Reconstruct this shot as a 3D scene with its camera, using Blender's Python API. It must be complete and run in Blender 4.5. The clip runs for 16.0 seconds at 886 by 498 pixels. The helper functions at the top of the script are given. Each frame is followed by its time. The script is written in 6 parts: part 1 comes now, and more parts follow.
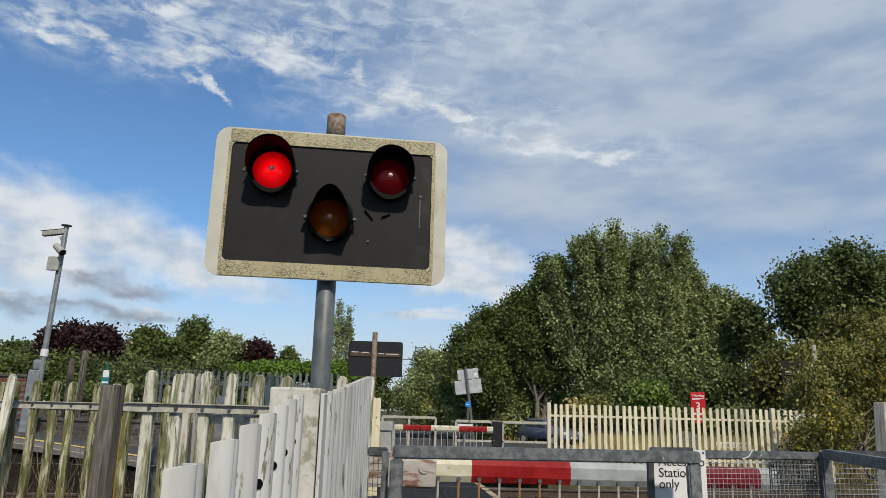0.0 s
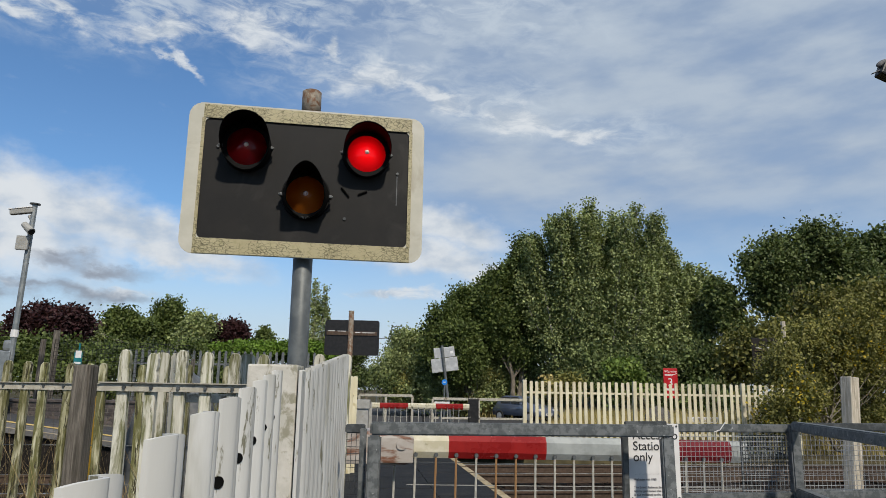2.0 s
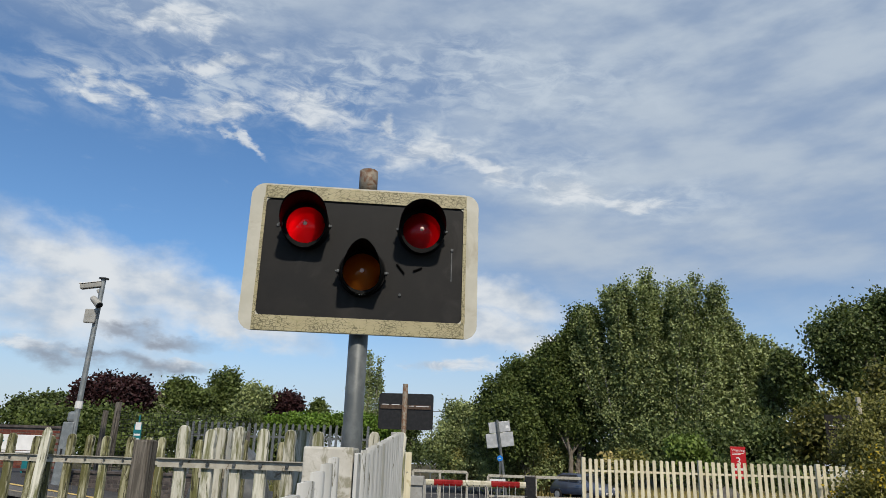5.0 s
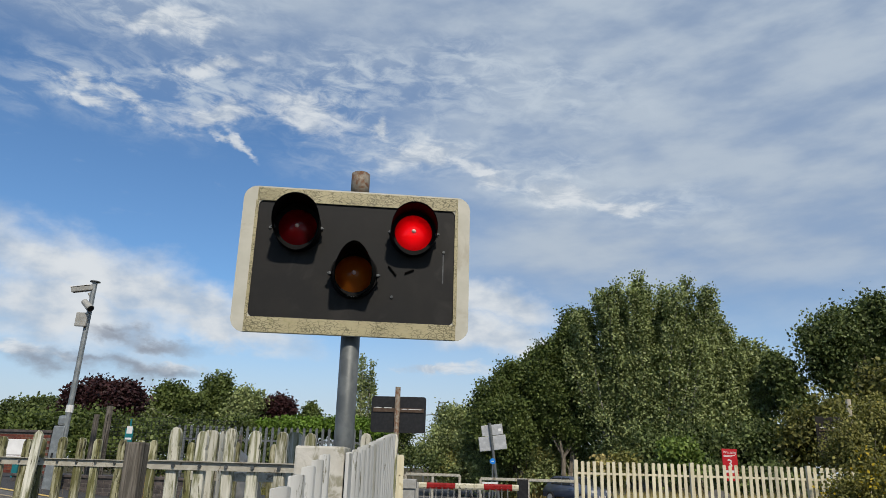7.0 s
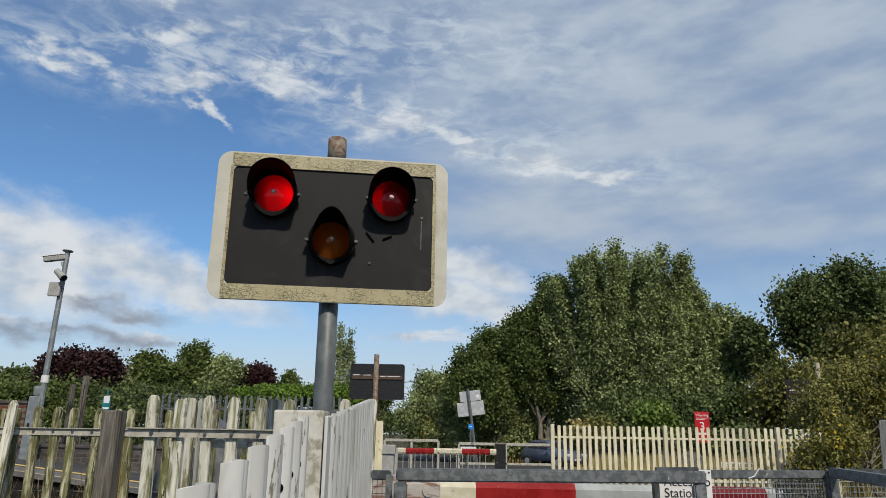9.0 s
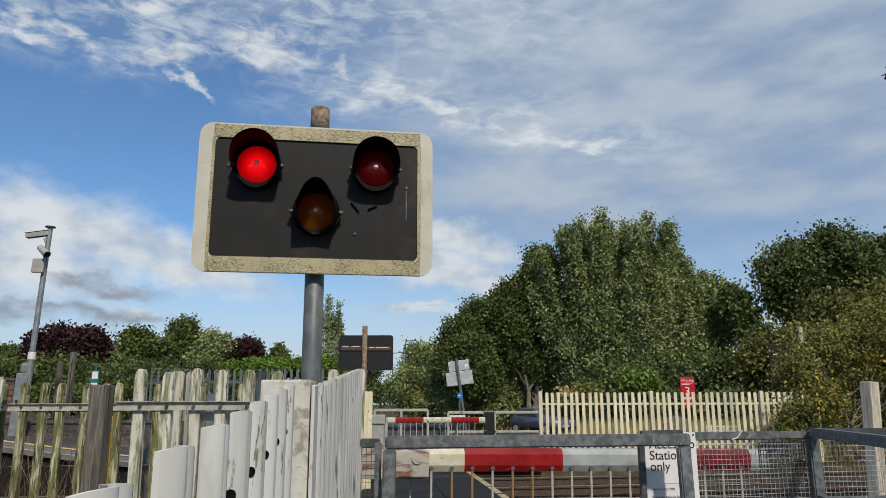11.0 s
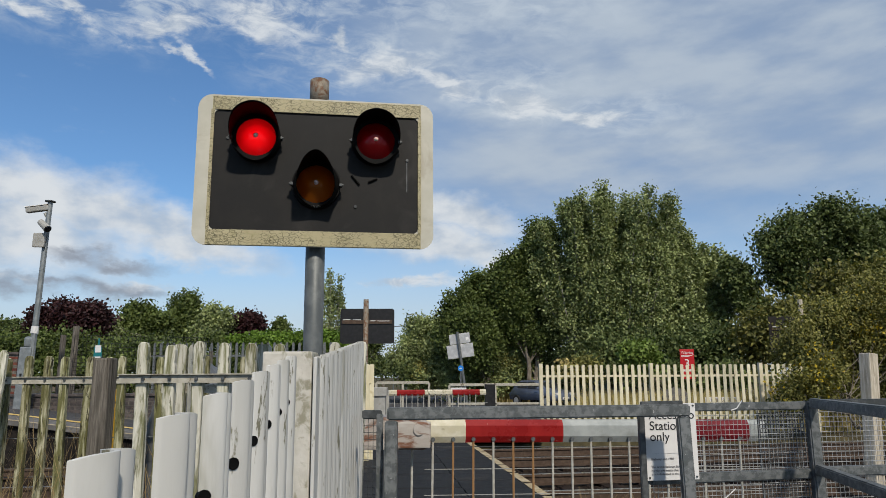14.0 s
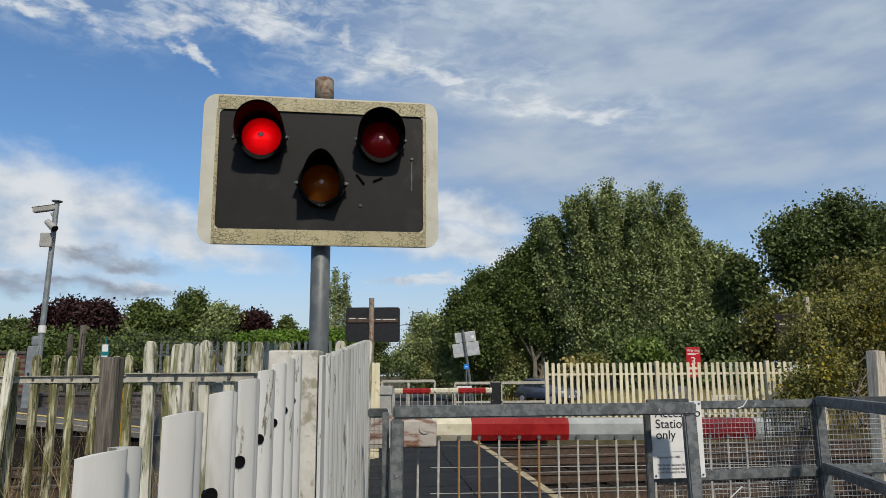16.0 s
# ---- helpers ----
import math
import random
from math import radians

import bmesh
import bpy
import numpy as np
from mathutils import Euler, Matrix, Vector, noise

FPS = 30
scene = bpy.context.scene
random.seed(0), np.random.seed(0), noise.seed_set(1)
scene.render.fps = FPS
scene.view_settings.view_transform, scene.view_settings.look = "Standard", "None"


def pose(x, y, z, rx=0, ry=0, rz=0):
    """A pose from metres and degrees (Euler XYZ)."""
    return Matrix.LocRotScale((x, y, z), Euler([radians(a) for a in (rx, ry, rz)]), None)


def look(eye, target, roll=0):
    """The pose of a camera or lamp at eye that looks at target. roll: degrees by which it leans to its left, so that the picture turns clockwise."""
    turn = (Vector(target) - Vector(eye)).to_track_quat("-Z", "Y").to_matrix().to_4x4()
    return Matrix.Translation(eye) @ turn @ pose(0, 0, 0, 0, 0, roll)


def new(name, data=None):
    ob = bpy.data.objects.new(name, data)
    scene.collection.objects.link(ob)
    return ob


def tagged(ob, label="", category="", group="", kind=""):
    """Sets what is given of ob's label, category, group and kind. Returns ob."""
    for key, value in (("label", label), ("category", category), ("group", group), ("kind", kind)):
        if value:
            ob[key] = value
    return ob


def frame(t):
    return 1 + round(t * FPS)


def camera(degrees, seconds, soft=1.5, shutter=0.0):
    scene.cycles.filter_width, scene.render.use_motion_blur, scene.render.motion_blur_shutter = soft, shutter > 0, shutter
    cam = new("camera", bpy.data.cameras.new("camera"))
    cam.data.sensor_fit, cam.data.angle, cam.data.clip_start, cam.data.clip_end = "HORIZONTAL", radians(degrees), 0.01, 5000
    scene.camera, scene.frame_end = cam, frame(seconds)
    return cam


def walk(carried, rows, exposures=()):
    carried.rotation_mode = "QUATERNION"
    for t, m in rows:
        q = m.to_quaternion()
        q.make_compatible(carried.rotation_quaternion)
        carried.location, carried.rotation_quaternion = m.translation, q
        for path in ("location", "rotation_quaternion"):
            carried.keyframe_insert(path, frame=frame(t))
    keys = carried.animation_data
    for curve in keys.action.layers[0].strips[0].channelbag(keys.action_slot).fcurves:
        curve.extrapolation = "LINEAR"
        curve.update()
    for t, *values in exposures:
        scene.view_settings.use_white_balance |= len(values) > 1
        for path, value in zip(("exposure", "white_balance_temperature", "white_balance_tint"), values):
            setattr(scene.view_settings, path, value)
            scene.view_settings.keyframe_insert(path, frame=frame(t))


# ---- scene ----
cam = camera(63.4, 16.0, soft=0.7)
PATH = [
    (0, (-0.001, -0.006, 1.516), (0.017, 1.945, 1.959), 1.5),
    (0.5, (0.002, -0.013, 1.514), (0.061, 1.936, 1.96), 1.5),
    (1, (0.002, -0.009, 1.512), (0.067, 1.942, 1.946), 1.3),
    (1.5, (0.01, -0.006, 1.504), (0.097, 1.949, 1.914), 0.6),
    (2, (-0.006, 0.0, 1.509), (0.08, 1.961, 1.896), 1.0),
    (2.5, (0.0, -0.011, 1.502), (0.068, 1.954, 1.87), 1.1),
    (3, (-0.006, 0.009, 1.508), (0.033, 1.975, 1.872), 1.3),
    (3.5, (-0.006, -0.008, 1.516), (0.014, 1.952, 1.915), 1.3),
    (4, (-0.007, -0.015, 1.521), (-0.032, 1.928, 1.994), 1.2),
    (4.5, (-0.011, -0.014, 1.529), (-0.072, 1.912, 2.062), 1.5),
    (5, (-0.013, -0.007, 1.535), (-0.081, 1.907, 2.11), 1.8),
    (7.3, (-0.005, -0.029, 1.518), (-0.046, 1.884, 2.103), 1.4),
    (7.5, (-0.005, -0.013, 1.516), (-0.036, 1.904, 2.087), 1.0),
    (8, (-0.007, -0.02, 1.517), (-0.029, 1.905, 2.06), 0.8),
    (8.5, (-0.003, -0.017, 1.515), (-0.01, 1.913, 2.038), 0.8),
    (9, (-0.006, -0.015, 1.512), (0.009, 1.921, 2.013), 0.9),
    (11.5, (0.003, -0.006, 1.503), (0.063, 1.951, 1.909), -0.4),
    (12, (0.004, -0.005, 1.501), (0.07, 1.957, 1.887), -0.7),
    (12.5, (0.007, -0.004, 1.498), (0.082, 1.963, 1.853), -0.8),
    (13, (0.003, 0.0, 1.498), (0.066, 1.969, 1.843), -0.7),
    (13.5, (0.002, -0.004, 1.499), (0.056, 1.965, 1.846), -0.5),
    (14, (0.001, -0.001, 1.5), (0.051, 1.967, 1.851), -0.3),
    (14.5, (0.001, -0.005, 1.5), (0.054, 1.962, 1.857), -0.2),
    (15, (0.001, -0.005, 1.5), (0.051, 1.961, 1.862), -0.2),
    (15.5, (0.003, -0.005, 1.5), (0.045, 1.961, 1.865), -0.4),
    (16, (0.002, -0.003, 1.5), (0.037, 1.967, 1.847), -0.4),
]
walk(cam, [(t, look(eye, target, roll)) for t, eye, target, roll in PATH],
     [(0, 0.0), (3, -0.04), (5, -0.02), (8.5, -0.08), (12.5, -0.08), (16, -0.06)])

# ---- world, sun, exposure ----
SUN = Vector((0.20, -0.68, 0.66)).normalized()      # towards the sun, behind the camera's right shoulder


class Nodes:
    """Short hand for building a node tree."""
    def __init__(self, tree):
        self.t = tree
        tree.nodes.clear()

    def n(self, kind, *ins, **props):
        nd = self.t.nodes.new(kind)
        for k, v in props.items():
            setattr(nd, k, v)
        for i, v in enumerate(ins):
            if v is None:
                continue
            if isinstance(v, bpy.types.NodeSocket):
                self.t.links.new(v, nd.inputs[i])
            else:
                nd.inputs[i].default_value = v
        return nd

    def m(self, op, a, b=None, c=None):
        return self.n("ShaderNodeMath", a, b, c, operation=op).outputs[0]

    def vm(self, op, a, b=None):
        return self.n("ShaderNodeVectorMath", a, b, operation=op).outputs[0]

    def noise(self, vec, scale, detail=4.0, rough=0.55, dist=0.0):
        nd = self.n("ShaderNodeTexNoise")
        self.t.links.new(vec, nd.inputs["Vector"])
        for k, v in (("Scale", scale), ("Detail", detail), ("Roughness", rough), ("Distortion", dist)):
            nd.inputs[k].default_value = v
        return nd.outputs[0]

    def ramp(self, fac, lo, hi, a=0.0, b=1.0):
        nd = self.n("ShaderNodeMapRange", fac, lo, hi, a, b, interpolation_type="SMOOTHSTEP")
        return nd.outputs[0]

    def mix(self, fac, a, b, blend="MIX"):
        nd = self.t.nodes.new("ShaderNodeMix")
        nd.data_type, nd.blend_type = "RGBA", blend
        for i, v in ((0, fac), (6, a), (7, b)):
            if isinstance(v, bpy.types.NodeSocket):
                self.t.links.new(v, nd.inputs[i])
            else:
                nd.inputs[i].default_value = v
        return nd.outputs[2]


def rgb(r, g, b):
    return (r, g, b, 1.0)


def make_world():
    """A blue sky with thin high cloud, white banks and low grey cloud near the horizon."""
    w = bpy.data.worlds.new("sky")
    scene.world = w
    w.use_nodes = True
    k = Nodes(w.node_tree)
    tc = k.n("ShaderNodeTexCoord").outputs["Generated"]
    sep = k.n("ShaderNodeSeparateXYZ", tc)
    x, y, z = sep.outputs
    az = k.m("MULTIPLY", k.m("ARCTAN2", x, y), 57.2958)
    el = k.m("MULTIPLY", k.m("ARCSINE", z), 57.2958)
    flat = k.n("ShaderNodeCombineXYZ", az, k.m("MULTIPLY", el, 1.6), 0.0).outputs[0]
    # warped angles make the cloud edges ragged
    w1 = k.m("SUBTRACT", k.noise(flat, 0.16, 6, 0.6), 0.5)
    w2 = k.m("SUBTRACT", k.noise(k.vm("ADD", flat, (31.0, 7.0, 3.0)), 0.16, 6, 0.6), 0.5)
    u = k.m("MULTIPLY_ADD", w1, 9.0, az)
    v = k.m("MULTIPLY_ADD", w2, 5.0, el)
    sky = k.n("ShaderNodeTexSky", sky_type="NISHITA", sun_disc=False, sun_elevation=math.asin(SUN.z),
              sun_rotation=math.atan2(SUN.x, SUN.y), altitude=50.0, air_density=1.0, dust_density=0.6, ozone_density=3.0)
    base = k.mix(1.0, sky.outputs[0], rgb(*SKY_TINT), "MULTIPLY")

    def blob(cu, cv, ru, rv, tilt=0.0, soft=0.95):
        c, s = math.cos(radians(tilt)), math.sin(radians(tilt))
        du, dv = k.m("SUBTRACT", u, cu), k.m("SUBTRACT", v, cv)
        a = k.m("DIVIDE", k.m("ADD", k.m("MULTIPLY", du, c), k.m("MULTIPLY", dv, s)), ru)
        b = k.m("DIVIDE", k.m("SUBTRACT", k.m("MULTIPLY", dv, c), k.m("MULTIPLY", du, s)), rv)
        r = k.m("SQRT", k.m("ADD", k.m("MULTIPLY", a, a), k.m("MULTIPLY", b, b)))
        return k.ramp(r, 1.0 + soft, 1.0 - soft, 0.0, 1.0)

    def union(parts):
        out = parts[0]
        for p in parts[1:]:
            out = k.m("MAXIMUM", out, p)
        return out

    fine = k.noise(flat, 0.30, 7, 0.52)
    streak = k.noise(k.n("ShaderNodeMapping", flat, None, (0.0, 0.0, radians(-28)), (0.55, 1.0, 1.0)).outputs[0], 0.20, 6, 0.52)
    # a high veil, thick to the right and overhead, broken to the left
    veil = k.m("MULTIPLY", k.ramp(az, -16.0, 8.0, 0.0, 1.0), k.ramp(el, 7.0, 17.0, 0.25, 1.0))
    veil = k.m("MAXIMUM", veil, k.ramp(el, 26.0, 36.0, 0.0, 0.9))
    veil = k.m("MULTIPLY", veil, k.ramp(streak, 0.25, 0.65, 0.72, 1.0))
    veil_col = k.mix(k.ramp(streak, 0.30, 0.70), rgb(*VEIL_DARK), rgb(*VEIL_LIGHT))
    out = k.mix(veil, base, veil_col)
    haze = k.ramp(el, 13.0, 1.0, 0.0, 0.88)
    out = k.mix(haze, out, rgb(*HAZE))
    bank = k.m("MULTIPLY", union([blob(*b, 0.6) for b in CLOUD_BANK]), k.ramp(fine, 0.20, 0.60, 0.75, 1.0))
    out = k.mix(bank, out, k.mix(k.ramp(fine, 0.25, 0.65), rgb(*CLOUD_SHADE), rgb(*CLOUD_LIGHT)))
    # white heads with torn edges
    tear = k.noise(k.n("ShaderNodeMapping", flat, None, (0.0, 0.0, radians(24)), (0.8, 1.3, 1.0)).outputs[0], 0.42, 8, 0.62, 0.5)
    wisp = k.m("MULTIPLY", union([blob(*b) for b in WISPS]), k.ramp(tear, 0.38, 0.66, 0.10, 0.85))
    out = k.mix(wisp, out, rgb(*WISP))
    white = union([blob(*b) for b in WHITE_CLOUDS])
    white = k.ramp(k.m("MULTIPLY_ADD", k.m("SUBTRACT", tear, 0.5), 1.1, white), 0.10, 1.05, 0.0, 0.9)
    out = k.mix(white, out, k.mix(k.ramp(tear, 0.35, 0.62), rgb(*CLOUD_SHADE), rgb(*CLOUD_LIGHT)))
    grey = union([blob(*b) for b in GREY_CLOUDS])
    grey = k.m("MULTIPLY", grey, k.ramp(fine, 0.30, 0.52, 0.35, 0.85))
    out = k.mix(grey, out, rgb(*GREY))
    k.n("ShaderNodeOutputWorld", k.n("ShaderNodeBackground", out, SKY_STRENGTH).outputs[0])


SKY_STRENGTH = 0.1
SKY_TINT = (0.86, 1.12, 1.30)
VEIL_DARK = (3.3, 4.2, 5.6)
VEIL_LIGHT = (4.55, 5.35, 6.35)
HAZE = (5.75, 6.45, 7.25)
CLOUD_SHADE = (4.6, 5.3, 6.2)
CLOUD_LIGHT = (7.2, 7.6, 8.0)
GREY = (2.7, 3.0, 3.6)
# azimuth and elevation of the middle, half width, half height (degrees), tilt
WHITE_CLOUDS = [(-13.4, 26.9, 3.0, 1.1, -8), (-20.9, 25.4, 2.2, 0.8, 20), (-21.9, 29.2, 3.3, 0.6, 16), (-27.6, 25.6, 1.8, 0.5, -10), (-30.6, 26.1, 1.1, 0.5, 0), (-30.5, 24.6, 0.8, 0.5, 0),
                (-18.9, 23.6, 1.6, 0.35, -25), (-7.7, 25.9, 0.8, 0.7, 0), (-3.0, 24.5, 3.8, 1.0, 8), (2.4, 23.4, 3.0, 0.7, -8), (9.3, 21.3, 2.6, 1.0, -10), (13.4, 19.8, 3.0, 0.5, -12),
                (-25.3, 31.2, 3.6, 0.8, 14), (-1.5, 7.3, 3.2, 0.45, 0), (-22.2, 7.0, 2.6, 0.5, 0), (-31.0, 6.8, 2.0, 0.5, 0)]
WISP = (5.4, 6.2, 7.1)
WISPS = [(-22.0, 27.5, 9.0, 2.6, 8), (-29.0, 26.0, 6.0, 2.0, 4), (-27.0, 33.0, 9.0, 3.0, 10), (-10.0, 29.5, 8.0, 3.0, 10), (-4.0, 24.8, 7.5, 2.0, 6), (8.0, 22.0, 7.0, 2.2, -14), (15.0, 20.0, 7.0, 1.6, -14), (3.0, 30.0, 12.0, 3.0, -6)]
GREY_CLOUDS = [(-24.1, 8.6, 3.2, 0.4, -2), (-25.1, 9.1, 1.1, 0.4, 0), (-24.6, 6.6, 3.4, 0.5, 0), (-27.7, 6.8, 1.8, 0.3, 0), (-21.6, 6.4, 2.3, 0.4, 0), (-29.7, 6.1, 1.4, 0.6, 0)]
CLOUD_BANK = [(-28.9, 12.9, 9.0, 2.3, -9), (-26.0, 12.2, 8.6, 2.0, -9), (-23.0, 11.9, 7.7, 1.5, -10), (-30.0, 9.9, 6.8, 2.5, -5), (-17.8, 9.9, 5.0, 1.2, -10), (3.0, 12.6, 5.0, 1.5, -10), (1.1, 10.3, 5.9, 1.4, -8), (7.4, 8.8, 4.1, 1.0, -5)]
make_world()
sun = new("sun", bpy.data.lights.new("sun", "SUN"))
sun.data.energy, sun.data.angle, sun.data.color = 4.2, radians(3), (1.0, 0.90, 0.76)
sun.matrix_basis = look((0, 0, 0), -SUN)

# ---- materials ----


def material(name, a, b=None, rough=0.6, metal=0.0, scale=6.0, lo=0.4, hi=0.65, stain=None, stain_scale=1.5, stain_lo=0.55, stain_hi=0.7,
             bump=0.15, bump_scale=None, stretch=(1, 1, 1), vary=0.0, islands=0.0, spec=0.3, coat=0.0, wear=None, wear_lo=0.62, wear_scale=18.0):
    """Two tones mixed by grain, with stains at a larger scale, small worn chips, a fine relief, and variation from piece to piece."""
    mt = bpy.data.materials.new(name)
    mt.use_nodes = True
    k = Nodes(mt.node_tree)
    co = k.n("ShaderNodeMapping", k.n("ShaderNodeTexCoord").outputs["Object"], None, None, stretch).outputs[0]
    if vary:
        shift = k.m("MULTIPLY", k.n("ShaderNodeObjectInfo").outputs["Random"], 40.0)
        co = k.vm("ADD", co, k.n("ShaderNodeCombineXYZ", shift, shift, shift).outputs[0])
    g = k.noise(co, scale, 6, 0.6)
    col = k.mix(k.ramp(g, lo, hi), rgb(*a), rgb(*(b or a)))
    if stain:
        col = k.mix(k.ramp(k.noise(co, stain_scale, 5, 0.65, 0.6), stain_lo, stain_hi, 0, 0.9), col, rgb(*stain))
    if wear:
        col = k.mix(k.ramp(k.noise(co, wear_scale, 8, 0.7), wear_lo, wear_lo + 0.04), col, rgb(*wear))
    if vary or islands:
        if islands:
            rnd = k.n("ShaderNodeNewGeometry").outputs["Random Per Island"]
        else:
            rnd = k.n("ShaderNodeObjectInfo").outputs["Random"]
        amount = vary or islands
        col = k.n("ShaderNodeHueSaturation", k.m("MULTIPLY_ADD", rnd, 0.05 * amount, 0.5 - 0.025 * amount), 1.0,
                  k.m("MULTIPLY_ADD", rnd, amount, 1.0 - amount / 2), 1.0, col).outputs[0]
    p = k.n("ShaderNodeBsdfPrincipled")
    k.t.links.new(col, p.inputs["Base Color"])
    k.t.links.new(k.m("MULTIPLY_ADD", g, 0.3, rough - 0.15), p.inputs["Roughness"])
    p.inputs["Metallic"].default_value = metal
    p.inputs["Specular IOR Level"].default_value = spec
    p.inputs["Coat Weight"].default_value = coat
    if bump:
        bp = k.n("ShaderNodeBump")
        bp.inputs["Strength"].default_value, bp.inputs["Distance"].default_value = bump, 0.01
        k.t.links.new(k.noise(co, bump_scale or scale * 4, 5, 0.6), bp.inputs["Height"])
        k.t.links.new(bp.outputs[0], p.inputs["Normal"])
    k.n("ShaderNodeOutputMaterial", p.outputs[0])
    return mt


def leaf_material(name, a, b, rough=0.5):
    """Foliage: tone from leaf to leaf and by clump, some light passing through."""
    mt = bpy.data.materials.new(name)
    mt.use_nodes = True
    k = Nodes(mt.node_tree)
    rnd = k.n("ShaderNodeNewGeometry").outputs["Random Per Island"]
    big = k.noise(k.n("ShaderNodeTexCoord").outputs["Object"], 0.9, 5, 0.6)
    fac = k.n("ShaderNodeClamp", k.m("MULTIPLY_ADD", big, 2.0, k.m("MULTIPLY_ADD", rnd, 0.6, -0.85))).outputs[0]
    # tones spread wider to paint in sunlit and shaded clumps
    col = k.mix(fac, rgb(*[c * 0.7 for c in a]), rgb(*[c * 1.3 for c in b]))
    p = k.n("ShaderNodeBsdfPrincipled")
    k.t.links.new(col, p.inputs["Base Color"])
    p.inputs["Roughness"].default_value = rough
    p.inputs["Specular IOR Level"].default_value = 0.2
    tr = k.n("ShaderNodeBsdfTranslucent", k.mix(1.0, col, rgb(1.0, 1.1, 0.5), "MULTIPLY"))
    k.n("ShaderNodeOutputMaterial", k.n("ShaderNodeMixShader", 0.20, p.outputs[0], tr.outputs[0]).outputs[0])
    return mt


def glow_material(name, col, strength, radius):
    """A lit lamp, brightest at its middle."""
    mt = bpy.data.materials.new(name)
    mt.use_nodes = True
    k = Nodes(mt.node_tree)
    x, _, z = k.n("ShaderNodeSeparateXYZ", k.n("ShaderNodeTexCoord").outputs["Object"]).outputs
    r = k.m("SQRT", k.m("ADD", k.m("MULTIPLY", x, x), k.m("MULTIPLY", z, z)))
    k.n("ShaderNodeOutputMaterial", k.n("ShaderNodeEmission", rgb(*col), k.ramp(r, 0.3 * radius, 1.3 * radius, strength, 0.25 * strength)).outputs[0])
    return mt


def lens_material(name, col, through_it):
    """Coloured lens: a glossy skin over tinted, ribbed glass that scatters."""
    mt = bpy.data.materials.new(name)
    mt.use_nodes = True
    k = Nodes(mt.node_tree)
    p = k.n("ShaderNodeBsdfPrincipled")
    p.inputs["Base Color"].default_value, p.inputs["Roughness"].default_value = rgb(*col), 0.13
    clear = k.n("ShaderNodeBsdfTransparent", rgb(*through_it))
    milky = k.n("ShaderNodeBsdfTranslucent", rgb(*through_it))
    body = k.n("ShaderNodeMixShader", 0.7, clear.outputs[0], milky.outputs[0])
    k.n("ShaderNodeOutputMaterial", k.n("ShaderNodeMixShader", 0.42, body.outputs[0], p.outputs[0]).outputs[0])
    return mt


M = {}
M["white_pale"] = material("white painted steel", (0.45, 0.452, 0.435), (0.55, 0.553, 0.535), 0.45, scale=9, stain=(0.27, 0.265, 0.22), stain_scale=9, stain_lo=0.52, stain_hi=0.72, bump=0.1, vary=0.10, stretch=(1, 1, 0.22), wear=(0.16, 0.155, 0.11), wear_lo=0.60, wear_scale=26)
M["white_post"] = material("mottled white post", (0.42, 0.405, 0.36), (0.50, 0.485, 0.44), 0.6, scale=16, stain=(0.22, 0.21, 0.15), stain_scale=22, stain_lo=0.5, stain_hi=0.66, bump=0.2)
M["mossy_pale"] = material("mossy painted timber", (0.36, 0.35, 0.22), (0.52, 0.51, 0.38), 0.75, scale=40, stain=(0.075, 0.075, 0.014), stain_scale=26, stain_lo=0.36, stain_hi=0.56, bump=0.5, vary=0.4, stretch=(1, 1, 0.13), wear=(0.035, 0.032, 0.015), wear_lo=0.545, wear_scale=46)
M["cream_pale"] = material("cream painted pale", (0.52, 0.475, 0.335), (0.60, 0.56, 0.42), 0.6, scale=9, stain=(0.40, 0.34, 0.19), stain_scale=8, bump=0.1, vary=0.14, stretch=(1, 1, 0.3))
M["rail_white"] = material("weathered pale rail", (0.30, 0.285, 0.24), (0.40, 0.385, 0.33), 0.6, scale=18, stain=(0.10, 0.07, 0.04), stain_scale=14, bump=0.2)
M["flaked_pale"] = material("flaking white painted timber", (0.46, 0.45, 0.38), (0.58, 0.57, 0.50), 0.75, scale=40, stain=(0.10, 0.105, 0.03), stain_scale=26, stain_lo=0.45, stain_hi=0.62, bump=0.5, vary=0.3, stretch=(1, 1, 0.10), wear=(0.06, 0.055, 0.03), wear_lo=0.60, wear_scale=46)
M["old_timber"] = material("grey weathered timber", (0.085, 0.077, 0.067), (0.175, 0.158, 0.138), 0.85, scale=60, stain=(0.03, 0.025, 0.02), stain_scale=24, stain_lo=0.5, bump=0.8, stretch=(1, 1, 0.06), vary=0.2, spec=0.1)
M["pale_timber"] = material("bleached timber", (0.36, 0.325, 0.26), (0.54, 0.49, 0.41), 0.8, scale=40, stain=(0.13, 0.105, 0.075), stain_scale=14, stain_lo=0.5, bump=0.6, stretch=(1, 1, 0.08))
M["galv"] = material("galvanised steel", (0.085, 0.095, 0.098), (0.15, 0.16, 0.165), 0.5, 0.3, scale=30, lo=0.42, hi=0.58, stain=(0.065, 0.072, 0.074), stain_scale=9, bump=0.15, wear=(0.32, 0.33, 0.33), wear_lo=0.63, wear_scale=34)
M["mesh_wire"] = material("bright galvanised wire", (0.30, 0.31, 0.315), (0.42, 0.43, 0.435), 0.45, 0.4, scale=40, stain=(0.2, 0.2, 0.2), stain_scale=8, bump=0)
M["galv_dark"] = material("dull grey steel", (0.05, 0.055, 0.058), (0.10, 0.108, 0.112), 0.5, 0.3, scale=20, stain=(0.07, 0.075, 0.08), stain_scale=6, bump=0.12, wear=(0.35, 0.36, 0.37), wear_lo=0.66)
